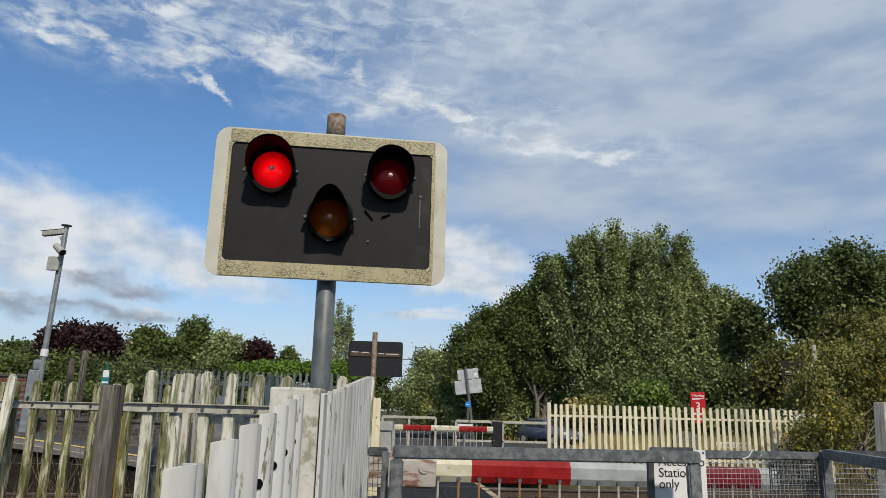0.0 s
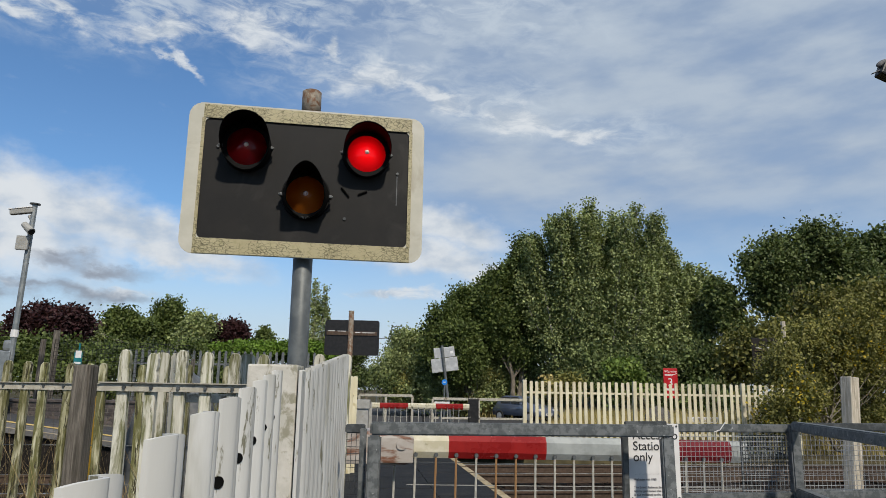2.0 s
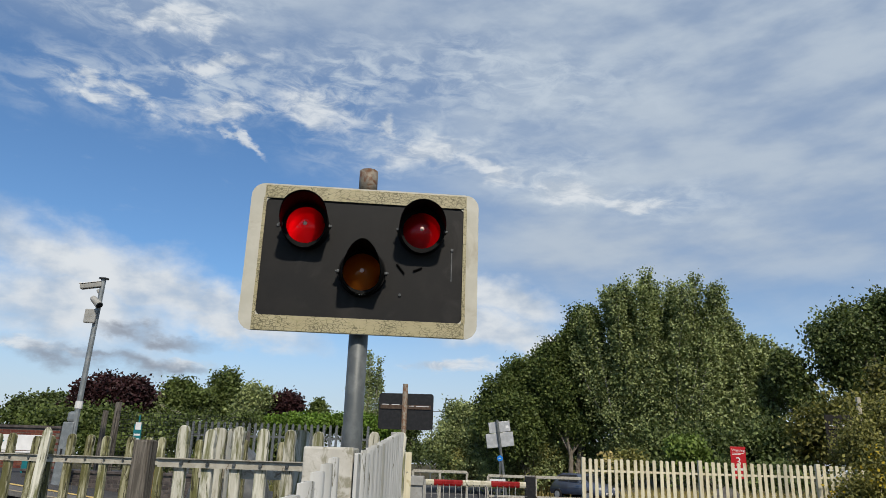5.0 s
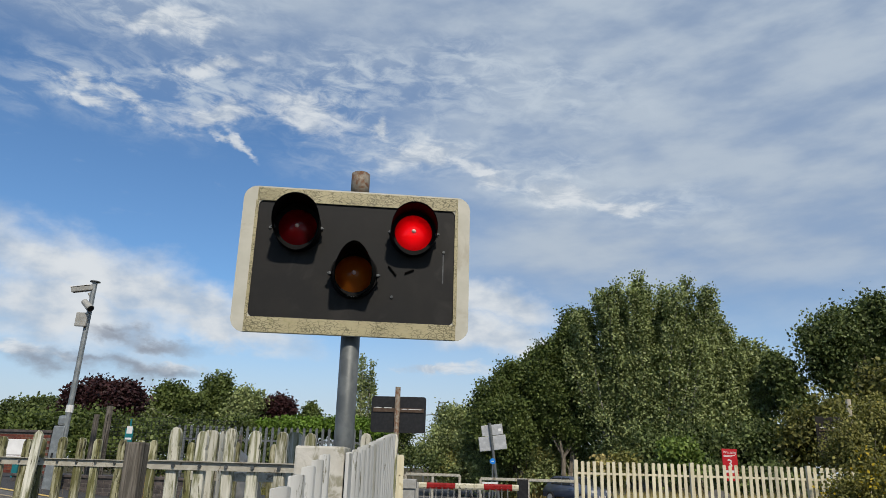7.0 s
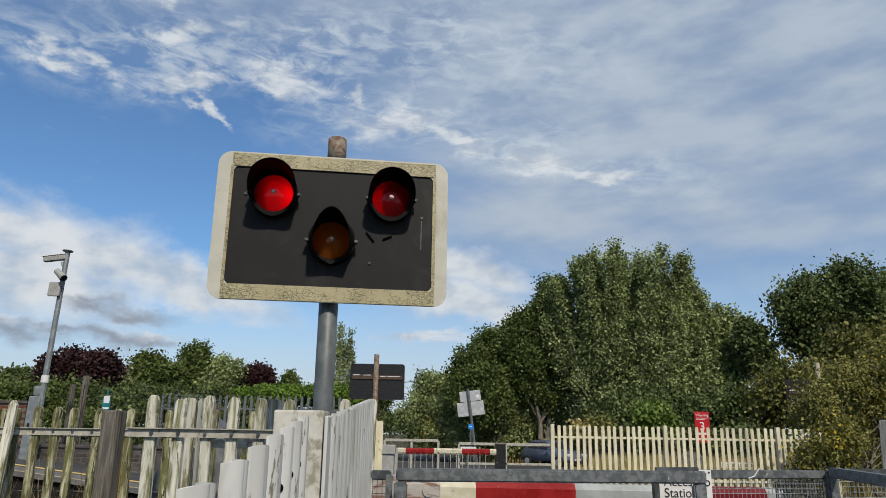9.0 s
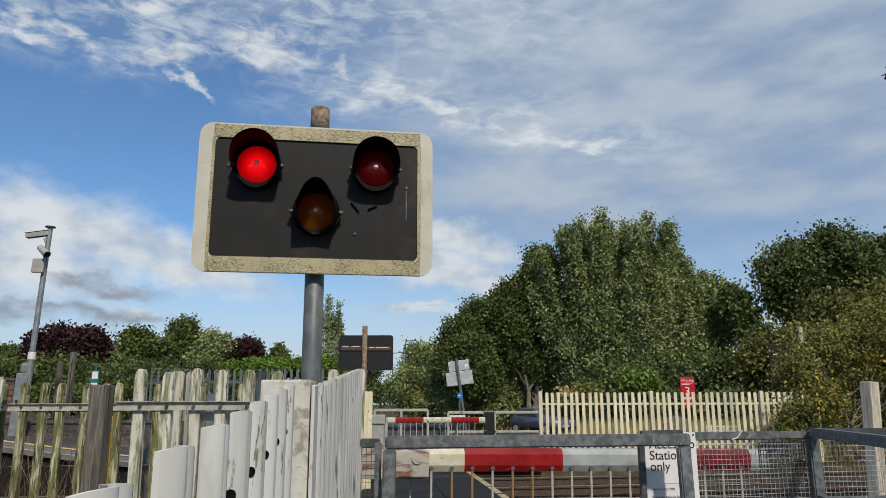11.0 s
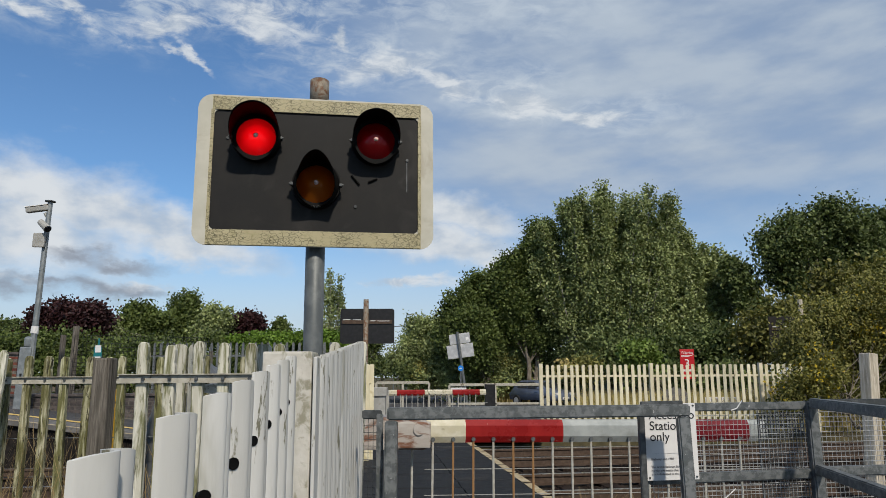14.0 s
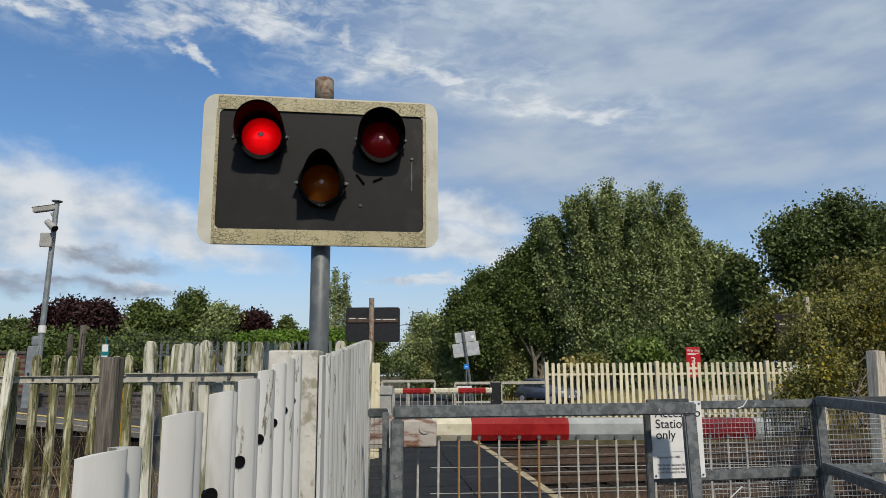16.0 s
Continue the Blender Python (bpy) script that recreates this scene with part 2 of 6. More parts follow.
M["pole"] = material("grey painted pole", (0.085, 0.095, 0.098), (0.125, 0.137, 0.14), 0.5, 0.2, scale=12, stain=(0.11, 0.12, 0.12), stain_scale=5, bump=0.08)
M["pole_light"] = material("light grey steel pole", (0.17, 0.19, 0.20), (0.23, 0.25, 0.26), 0.45, 0.3, scale=12, stain=(0.13, 0.145, 0.15), stain_scale=5, bump=0.08)
M["rusty_pole"] = material("rusting grey pole", (0.15, 0.135, 0.11), (0.22, 0.19, 0.15), 0.6, 0.1, scale=30, stain=(0.11, 0.045, 0.018), stain_scale=16, stain_lo=0.46, stain_hi=0.6, bump=0.3)
M["board"] = material("black backing board", (0.006, 0.006, 0.006), (0.011, 0.0105, 0.010), 0.6, scale=5, stain=(0.018, 0.017, 0.016), stain_scale=3, bump=0.04, spec=0.22)
M["black"] = material("black plastic", (0.008, 0.008, 0.009), (0.015, 0.015, 0.016), 0.45, scale=14, bump=0.06)
M["hood_in"] = material("dark hood", (0.003, 0.003, 0.003), (0.006, 0.006, 0.006), 0.55, scale=14, bump=0.04, spec=0.08)
M["border"] = material("smooth white border", (0.40, 0.39, 0.33), (0.46, 0.45, 0.39), 0.5, scale=5, stain=(0.33, 0.31, 0.25), stain_scale=3, bump=0.04)
M["white_red"] = material("cream band", (0.44, 0.41, 0.30), (0.52, 0.495, 0.40), 0.4, scale=12, stain=(0.10, 0.095, 0.04), stain_scale=9, stain_lo=0.55, bump=0.06, wear=(0.20, 0.18, 0.11), wear_lo=0.66)
# the boom's white with shade put into its colour
M["shaded_white_band"] = material("white band in shade", (0.24, 0.26, 0.255), (0.31, 0.33, 0.325), 0.4, scale=7, stain=(0.20, 0.21, 0.20), stain_scale=4, bump=0.05)
M["red_band"] = material("red reflective band", (0.19, 0.008, 0.008), (0.24, 0.012, 0.011), 0.28, scale=6, stain=(0.28, 0.01, 0.01), stain_scale=4, bump=0.04, wear=(0.75, 0.7, 0.62), wear_lo=0.665, wear_scale=34)
M["dark_red"] = material("dark red band", (0.12, 0.006, 0.011), (0.15, 0.009, 0.013), 0.4, scale=6, bump=0.04)
M["skirt"] = material("pale skirt rod", (0.34, 0.335, 0.30), (0.44, 0.435, 0.40), 0.5, scale=20, stain=(0.30, 0.22, 0.12), stain_scale=8, bump=0.05)
M["rust_rod"] = material("rust-stained rod", (0.34, 0.30, 0.22), (0.42, 0.38, 0.30), 0.6, scale=20, stain=(0.24, 0.12, 0.04), stain_scale=9, stain_lo=0.4, stain_hi=0.55, bump=0.1, stretch=(1, 1, 0.3))
M["asphalt"] = material("asphalt", (0.045, 0.046, 0.05), (0.075, 0.076, 0.08), 0.85, scale=30, stain=(0.10, 0.095, 0.09), stain_scale=1.2, bump=0.5, bump_scale=120, spec=0.1)
M["rubber"] = material("dark crossing panel", (0.013, 0.014, 0.016), (0.024, 0.025, 0.027), 0.75, scale=10, stain=(0.034, 0.032, 0.03), stain_scale=2, bump=0.4, vary=0.2, spec=0.1)
M["ballast"] = material("brown ballast", (0.011, 0.008, 0.007), (0.034, 0.026, 0.021), 0.9, scale=18, stain=(0.014, 0.010, 0.008), stain_scale=2, bump=0.9, bump_scale=40, islands=0.7, spec=0.1)
M["sleeper"] = material("brown timber sleeper", (0.012, 0.008, 0.006), (0.030, 0.020, 0.015), 0.85, scale=12, bump=0.5, stretch=(1, 0.15, 1), vary=0.3, spec=0.1)
M["rail"] = material("rusty rail", (0.06, 0.04, 0.028), (0.09, 0.062, 0.045), 0.6, 0.3, scale=20, bump=0.2)
M["rail_top"] = material("polished rail head", (0.42, 0.40, 0.38), (0.55, 0.54, 0.52), 0.3, 0.9, scale=20, bump=0.03)
M["line"] = material("worn edge line", (0.28, 0.22, 0.12), (0.40, 0.34, 0.23), 0.8, scale=14, stain=(0.12, 0.09, 0.06), stain_scale=6, bump=0.2)
M["ground"] = material("dry grass and earth", (0.042, 0.036, 0.019), (0.078, 0.066, 0.034), 0.9, scale=2.5, stain=(0.06, 0.075, 0.02), stain_scale=0.3, bump=0.8, bump_scale=25, spec=0.1)
M["dry_grass"] = leaf_material("dry straw grass", (0.30, 0.235, 0.085), (0.42, 0.35, 0.15), 0.7)
M["straw"] = leaf_material("brown dead stems", (0.16, 0.11, 0.055), (0.34, 0.26, 0.14), 0.7)
M["bark"] = material("bark", (0.10, 0.085, 0.065), (0.20, 0.18, 0.15), 0.9, scale=9, bump=0.8, stretch=(1, 1, 0.3))
M["birch"] = material("pale bark", (0.22, 0.21, 0.18), (0.36, 0.35, 0.31), 0.8, scale=6, bump=0.4)
M["leaf_poplar"] = leaf_material("poplar leaves", (0.06, 0.09, 0.026), (0.30, 0.345, 0.15), 0.4)
M["leaf_dark"] = leaf_material("dark leaves", (0.024, 0.040, 0.011), (0.13, 0.165, 0.06))
M["leaf_mid"] = leaf_material("green leaves", (0.028, 0.046, 0.011), (0.12, 0.155, 0.045))
M["leaf_hedge"] = leaf_material("clipped hedge leaves", (0.065, 0.115, 0.016), (0.14, 0.23, 0.035))
M["leaf_bright"] = leaf_material("light green leaves", (0.075, 0.12, 0.022), (0.15, 0.21, 0.05))
M["leaf_autumn"] = leaf_material("turning leaves", (0.055, 0.064, 0.017), (0.215, 0.205, 0.06))
M["leaf_yellow"] = leaf_material("yellow leaves", (0.30, 0.24, 0.02), (0.5, 0.36, 0.03))
M["leaf_purple"] = leaf_material("purple leaves", (0.018, 0.008, 0.010), (0.048, 0.020, 0.021))
M["brick"] = material("red brick", (0.10, 0.036, 0.026), (0.16, 0.058, 0.04), 0.85, scale=14, bump=0.4, vary=0.35, spec=0.1)
M["mortar"] = material("mortar", (0.10, 0.092, 0.08), (0.15, 0.14, 0.125), 0.9, scale=20, bump=0.4, spec=0.1)
# nearly black: the shade below the coping is put into the colour
M["platform_face"] = material("shaded platform face", (0.010, 0.009, 0.008), (0.022, 0.019, 0.017), 0.9, scale=12, stain=(0.03, 0.025, 0.02), stain_scale=2, bump=0.6, spec=0.1)
M["blue_brick"] = material("dark platform brick", (0.05, 0.045, 0.045), (0.10, 0.085, 0.08), 0.8, scale=10, bump=0.4, vary=0.4, spec=0.1)
M["coping"] = material("grey coping", (0.10, 0.098, 0.095), (0.16, 0.155, 0.15), 0.85, scale=9, bump=0.4, spec=0.1)
M["yellow_line"] = material("faded yellow line", (0.48, 0.33, 0.09), (0.58, 0.43, 0.17), 0.8, scale=12, bump=0.2)
M["yellow"] = material("yellow plastic", (0.62, 0.36, 0.02), (0.68, 0.42, 0.03), 0.5, scale=5, bump=0.05)
M["white"] = material("white enamel", (0.56, 0.56, 0.56), (0.62, 0.62, 0.62), 0.4, scale=4, stain=(0.6, 0.6, 0.58), stain_scale=2, bump=0.03)
M["ink"] = material("black print", (0.015, 0.015, 0.018), None, 0.5, bump=0)
M["faint_ink"] = material("grey print", (0.16, 0.16, 0.17), None, 0.5, bump=0)
M["sign_red"] = material("red sign face", (0.36, 0.010, 0.016), (0.42, 0.016, 0.02), 0.4, scale=4, bump=0.03)
M["sign_blue"] = material("blue sign face", (0.01, 0.16, 0.55), (0.015, 0.20, 0.62), 0.4, scale=4, bump=0.03)
M["sign_back"] = material("bare metal sign back", (0.34, 0.35, 0.36), (0.44, 0.45, 0.46), 0.5, 0.4, scale=6, bump=0.05)
M["cabinet"] = material("grey cabinet paint", (0.25, 0.25, 0.235), (0.31, 0.31, 0.295), 0.6, scale=6, stain=(0.20, 0.12, 0.07), stain_scale=3, stain_lo=0.6, bump=0.1)
M["machine"] = material("stained barrier casing", (0.30, 0.275, 0.25), (0.38, 0.355, 0.33), 0.55, scale=5, stain=(0.13, 0.045, 0.018), stain_scale=3.4, stain_lo=0.54, stain_hi=0.62, stretch=(0.6, 1, 1.8), bump=0.1)
M["tarp"] = material("dark grey sheeting", (0.06, 0.065, 0.07), (0.12, 0.125, 0.13), 0.45, scale=4, bump=0.4)
M["car_paint"] = material("dark blue car paint", (0.12, 0.145, 0.205), (0.13, 0.16, 0.225), 0.16, 0.3, scale=3, bump=0, coat=0.6)
M["glass"] = material("tinted car glass", (0.02, 0.025, 0.03), (0.025, 0.03, 0.035), 0.12, scale=3, bump=0, spec=0.9)
M["tyre"] = material("tyre rubber", (0.015, 0.015, 0.016), (0.025, 0.025, 0.026), 0.8, scale=30, bump=0.2)
M["brown_board"] = material("brown board", (0.006, 0.005, 0.005), (0.011, 0.009, 0.008), 0.6, scale=6, bump=0.1)
M["teal"] = material("teal enamel", (0.01, 0.12, 0.14), (0.015, 0.16, 0.18), 0.4, scale=5, bump=0.03)
M["lens_red"] = lens_material("red lens", (0.07, 0.002, 0.005), (1.0, 0.08, 0.10))
M["lens_amber"] = lens_material("amber lens", (0.26, 0.08, 0.008), (1.0, 0.45, 0.08))
M["reflector"] = material("dull lamp reflector", (0.17, 0.03, 0.035), (0.24, 0.05, 0.055), 0.4, 0.0, scale=9, bump=0.05)
M["amber_back"] = material("amber lamp inside", (0.75, 0.45, 0.16), (0.8, 0.5, 0.2), 0.4, 0.0, scale=9, bump=0.05)
M["glow_red"] = glow_material("lit red lamp", (1.0, 0.02, 0.04), 2.5, 0.07)
# pale colour stands for the bright reflection on a lens
M["lens_glint"] = material("pale lens glint", (0.75, 0.55, 0.5), (0.8, 0.6, 0.55), 0.12, scale=5, bump=0, spec=0.9, coat=1.0)
M["bird"] = material("grey plumage", (0.09, 0.09, 0.095), (0.16, 0.16, 0.165), 0.8, scale=30, bump=0.1)


def crackle_material():
    """Old reflective film: cream, crazed with fine dark cracks at two sizes."""
    mt = bpy.data.materials.new("crazed reflective border")
    mt.use_nodes = True
    k = Nodes(mt.node_tree)
    co = k.n("ShaderNodeTexCoord").outputs["Object"]
    nz = k.n("ShaderNodeTexNoise", co)
    nz.inputs["Scale"].default_value, nz.inputs["Detail"].default_value = 14.0, 4.0
    shift = k.n("ShaderNodeVectorMath", nz.outputs[1], operation="SCALE")
    shift.inputs["Scale"].default_value = 0.06
    wob = k.vm("ADD", co, shift.outputs[0])
    col = k.mix(k.noise(co, 4.0, 5), rgb(0.25, 0.215, 0.11), rgb(0.40, 0.36, 0.22))
    col = k.mix(k.ramp(k.noise(co, 30.0, 6, 0.7), 0.5, 0.7, 0.0, 0.5), col, rgb(0.20, 0.185, 0.07))
    for scale, wide, lo, flat in ((27.0, 0.07, 0.34, 2.2), (60.0, 0.09, 0.45, 1.5)):
        vo = k.n("ShaderNodeTexVoronoi", feature="DISTANCE_TO_EDGE")
        k.t.links.new(k.n("ShaderNodeMapping", wob, None, None, (1.0, 1.0, flat)).outputs[0], vo.inputs["Vector"])
        vo.inputs["Scale"].default_value = scale
        crack = k.m("MULTIPLY", k.ramp(vo.outputs["Distance"], wide * 0.3, wide, 1.0, 0.0), k.ramp(k.noise(co, 7.0, 4), lo, lo + 0.16, 0.0, 0.8))
        col = k.mix(crack, col, rgb(0.055, 0.048, 0.015))
    p = k.n("ShaderNodeBsdfPrincipled")
    k.t.links.new(col, p.inputs["Base Color"])
    p.inputs["Roughness"].default_value = 0.5
    k.n("ShaderNodeOutputMaterial", p.outputs[0])
    return mt


M["crackle"] = crackle_material()

# ---- building helpers ----


def part(name, bm, mat, parent=None, label="", smooth=False):
    """Links a bmesh as one mesh object under a thing or a part."""
    me = bpy.data.meshes.new(name)
    bm.normal_update()
    bm.to_mesh(me)
    bm.free()
    me.materials.append(M[mat] if isinstance(mat, str) else mat)
    if smooth:
        me.polygons.foreach_set("use_smooth", [True] * len(me.polygons))
    ob = new(name, me)
    if parent:
        ob.parent = parent
    if label:
        ob["label"] = label
    return ob


def thing(name, label, category, at=(0, 0, 0), turn=0.0, group="", kind=""):
    """An Empty at the base of a thing."""
    e = new(name)
    e.matrix_basis = pose(*at, 0, 0, turn)
    return tagged(e, label, category, group, kind)


def piece(name, mesh, parent, m):
    """One more piece that shares a mesh."""
    ob = new(name, mesh)
    ob.parent = parent
    ob.matrix_basis = m
    return ob


def box(bm, lo, hi, bevel=0.0, m=None):
    lo, hi = Vector(lo), Vector(hi)
    r = bmesh.ops.create_cube(bm, size=1.0, matrix=Matrix.Translation((lo + hi) / 2) @ Matrix.Diagonal((*(hi - lo), 1)))
    vs = r["verts"]
    if bevel:
        es = list({e for v in vs for e in v.link_edges})
        r = bmesh.ops.bevel(bm, geom=es, offset=bevel, segments=2, affect="EDGES", profile=0.6)
        vs = r["verts"]
    if m is not None:
        bmesh.ops.transform(bm, matrix=m, verts=list(vs))
    return bm


def rod(bm, p, q, r, r2=None, n=10, caps=True):
    p, q = Vector(p), Vector(q)
    d = q - p
    m = Matrix.Translation((p + q) / 2) @ d.to_track_quat("Z", "Y").to_matrix().to_4x4()
    bmesh.ops.create_cone(bm, cap_ends=caps, segments=n, radius1=r, radius2=r if r2 is None else r2, depth=d.length, matrix=m)
    return bm


def B():
    return bmesh.new()


def outline_prism(bm, pts, thick, m=None):
    """Extrudes a closed outline in x and z along y."""
    a = [bm.verts.new((x, 0, z)) for x, z in pts]
    b = [bm.verts.new((x, thick, z)) for x, z in pts]
    bm.faces.new(a)
    bm.faces.new(b[::-1])
    n = len(pts)
    for i in range(n):
        bm.faces.new((a[i], b[i], b[(i + 1) % n], a[(i + 1) % n]))
    bmesh.ops.recalc_face_normals(bm, faces=bm.faces)
    if m is not None:
        bmesh.ops.transform(bm, matrix=m, verts=a + b)
    return bm


def round_rect(w, h, r, n=6):
    pts = []
    for cx, cz, a0 in ((w / 2 - r, h / 2 - r, 0), (-w / 2 + r, h / 2 - r, 90), (-w / 2 + r, -h / 2 + r, 180), (w / 2 - r, -h / 2 + r, 270)):
        for i in range(n + 1):
            a = radians(a0 + 90 * i / n)
            pts.append((cx + r * math.cos(a), cz + r * math.sin(a)))
    return pts


def ring_prism(bm, outer, inner, thick):
    """A flat frame between two outlines with the same count of points."""
    rows = []
    for pts, y in ((outer, 0), (inner, 0), (inner, thick), (outer, thick)):
        rows.append([bm.verts.new((x, y, z)) for x, z in pts])
    n = len(outer)
    for k in range(4):
        a, b = rows[k], rows[(k + 1) % 4]
        for i in range(n):
            bm.faces.new((a[i], a[(i + 1) % n], b[(i + 1) % n], b[i]))
    bmesh.ops.recalc_face_normals(bm, faces=bm.faces)
    return bm


def write(text, size, mat, parent, m, name="lettering"):
    cu = bpy.data.curves.new(name, "FONT")
    cu.body, cu.size, cu.extrude = text, size, 0.0006
    me = bpy.data.meshes.new_from_object(bpy.data.objects.new("text", cu))
    me.materials.clear()
    me.materials.append(M[mat])
    ob = new(name, me)
    ob.parent = parent
    ob.matrix_basis = m
    return ob


FACE = pose(0, 0, 0, 90)          # stands letters up, facing -y


def bars(parent, rows, mat, y, name="print_bar"):
    """Unreadable print: plain bars (x0, x1, z0, z1)."""
    for x0, x1, z0, z1 in rows:
        part(name, box(B(), (x0, y - 0.001, z0), (x1, y, z1)), mat, parent)


ROAD = 0.15

# ---- ground, road, tracks ----


def lift(y):
    """Height of the ground: level over the crossing, falling away behind and far off."""
    if y < 6.5:
        return ROAD - 0.06 * (6.5 - max(y, 0))
    return ROAD - 0.30 * min(max((y - 24) / 18, 0), 1)


def make_ground():
    bm = B()
    xs = [-2500, -600, -150, -60, -30, -15, -8, -4, -2, 0, 2, 4, 8, 15, 30, 60, 150, 600, 2500]
    ys = [-600, -60, -18, -8, -5, -1.5, -1.0, -0.9, 7.8, 7.9, 8.4, 12, 16, 20, 24, 28, 34, 52, 82, 142, 500, 3000]
    turned = Matrix.Translation((0, 8.0, 0)) @ pose(0, 0, 0, 0, 0, 7.0)
    vs = []
    for v in ys:
        row = []
        for u in xs:
            p = turned @ Vector((u, v, 0))
            row.append(bm.verts.new((p.x, p.y, ROAD - 0.27 if -0.95 < v < 7.85 else lift(p.y) - 0.10)))
        vs.append(row)
    for j in range(len(ys) - 1):
        for i in range(len(xs) - 1):
            bm.faces.new((vs[j][i], vs[j][i + 1], vs[j + 1][i + 1], vs[j + 1][i]))
    tagged(part("ground", bm, "ground"), "dry grass and bare earth round the crossing", "ground", kind="structure")


def strip(bm, left, right, ys, dz):
    rows = [(bm.verts.new((left(y), y, lift(y) + dz)), bm.verts.new((right(y), y, lift(y) + dz))) for y in ys]
    for (a, b), (c, d) in zip(rows, rows[1:]):
        bm.faces.new((a, b, d, c))
    return bm


make_ground()
ROAD_YS = [15.9, 18, 21, 24, 28, 32, 36, 42, 50, 60, 80]
tagged(part("road", strip(B(), lambda y: -1.9 - max(y - 30, 0) * 0.12, lambda y: 2.6 + max(y - 20, 0) * 0.3, ROAD_YS, -0.01), "asphalt"),
       "grey asphalt road leading away from the crossing", "road", kind="structure")
tagged(part("pavement", strip(B(), lambda y: -1.2, lambda y: 2.6, [-4, 0, 3, 5.2, 6.5], -0.012), "asphalt"),
       "dark asphalt footway sloping up to the gate", "pavement", kind="structure")
TURN = 7.0


def track_pose(x, y, z):
    """A place on the crossing: x along the tracks, y across them."""
    return Matrix.Translation((0, 8.0, 0)) @ pose(0, 0, 0, 0, 0, TURN) @ Matrix.Translation((x, y, z))


def edge_x(y):
    """Where the crossing's deck ends."""
    return 1.43 - (y - 8.2) * 0.07


def make_deck():
    deck = thing("crossing_deck", "dark rubber panels of the level crossing deck, dusty", "crossing", kind="structure")
    me = None
    for j in range(14):
        y0 = 6.55 + j * 0.665
        for i in range(4):
            x1 = edge_x(y0 + 0.3) - i * 0.9
            if me is None:
                me = part("deck_panel", box(B(), (-0.445, -0.325, -0.07), (0.445, 0.325, 0), 0.012), "rubber", deck)
                me.matrix_basis = pose(x1 - 0.45, y0 + 0.33, ROAD, 0, 0, 3)
            else:
                piece("deck_panel", me.data, deck, pose(x1 - 0.45, y0 + 0.33, ROAD + 0.003 * ((i + j) % 2), 0, 0, 3))
    bm = B()
    for k in range(9):
        y0, y1 = 6.6 + k * 1.0, 7.5 + k * 1.0
        vs = [bm.verts.new(p) for p in ((edge_x(y0) - 0.08, y0, ROAD + 0.008), (edge_x(y0) + 0.035, y0, ROAD + 0.008),
                                        (edge_x(y1) + 0.035, y1, ROAD + 0.008), (edge_x(y1) - 0.08, y1, ROAD + 0.008))]
        bm.faces.new(vs)
    part("edge_line", bm, "line", deck, "worn cream edge line")


def rail_mesh(length):
    bm = B()
    box(bm, (-length / 2, -0.07, 0), (length / 2, 0.07, 0.02))
    box(bm, (-length / 2, -0.012, 0.02), (length / 2, 0.012, 0.11))
    box(bm, (-length / 2, -0.034, 0.11), (length / 2, 0.034, 0.145), 0.006)
    return bm


def make_tracks():
    sl = None
    for n, yc in enumerate((1.6, 5.2)):
        tr = thing("railway_track", "railway track with rusty rails on brown timber sleepers", "railway track", group="tracks of the line", kind="structure")
        tr.matrix_basis = track_pose(0, yc, ROAD - 0.165)
        for s in (-0.7525, 0.7525):
            r = part("rail", rail_mesh(160), "rail", tr)
            r.matrix_basis = pose(0, s, 0)
            h = part("rail_head", box(B(), (-80, s - 0.03, 0.146), (80, s + 0.03, 0.15)), "rail_top", tr, "polished running surface")
        for i in range(60):
            x = -14 + i * 0.65
            if sl is None:
                sl = part("sleeper", box(B(), (-0.125, -1.25, -0.12), (0.125, 1.25, 0.0), 0.015), "sleeper", tr)
                sl.matrix_basis = pose(x, 0, 0)
            else:
                piece("sleeper", sl.data, tr, pose(x, 0, 0.004 * (i % 3), 0, 0, (i * 37 % 5 - 2) * 0.6))
    # loose stones, joined
    rng = np.random.default_rng(4)
    n = 9000
    px, py = rng.uniform(-14, 22, n), rng.uniform(-0.6, 7.6, n)
    tet = np.array([[1, 0, -0.5], [-0.5, 0.87, -0.5], [-0.5, -0.87, -0.5], [0.1, 0.1, 0.9], [0.4, 0.5, 0.3]])
    faces = np.array([[0, 4, 3], [4, 1, 3], [1, 2, 3], [2, 0, 3], [0, 1, 4]])
    sc, an = rng.uniform(0.02, 0.045, n), rng.uniform(0, 6.3, n)
    ca, sa = np.cos(an), np.sin(an)
    v = np.empty((n, 5, 3))
    v[:, :, 0] = (tet[:, 0] * ca[:, None] - tet[:, 1] * sa[:, None]) * sc[:, None] + px[:, None]
    v[:, :, 1] = (tet[:, 0] * sa[:, None] + tet[:, 1] * ca[:, None]) * sc[:, None] + py[:, None]
    v[:, :, 2] = tet[:, 2] * sc[:, None] * 0.8
    f = faces[None] + (np.arange(n) * 5)[:, None, None]
    ob = fast_mesh("ballast", v.reshape(-1, 3), f.reshape(-1, 3), "ballast")
    ob.matrix_basis = track_pose(0, 0, ROAD - 0.17)
    tagged(ob, "brown track ballast stones between the rails", "ballast", kind="stuff")
    bed = part("track_bed", box(B(), (-80, -0.9, -0.06), (80, 7.9, 0)), "ballast")
    bed.matrix_basis = track_pose(0, 0, ROAD - 0.2)
    tagged(bed, "brown gravel bed under the tracks", "track bed", kind="structure")


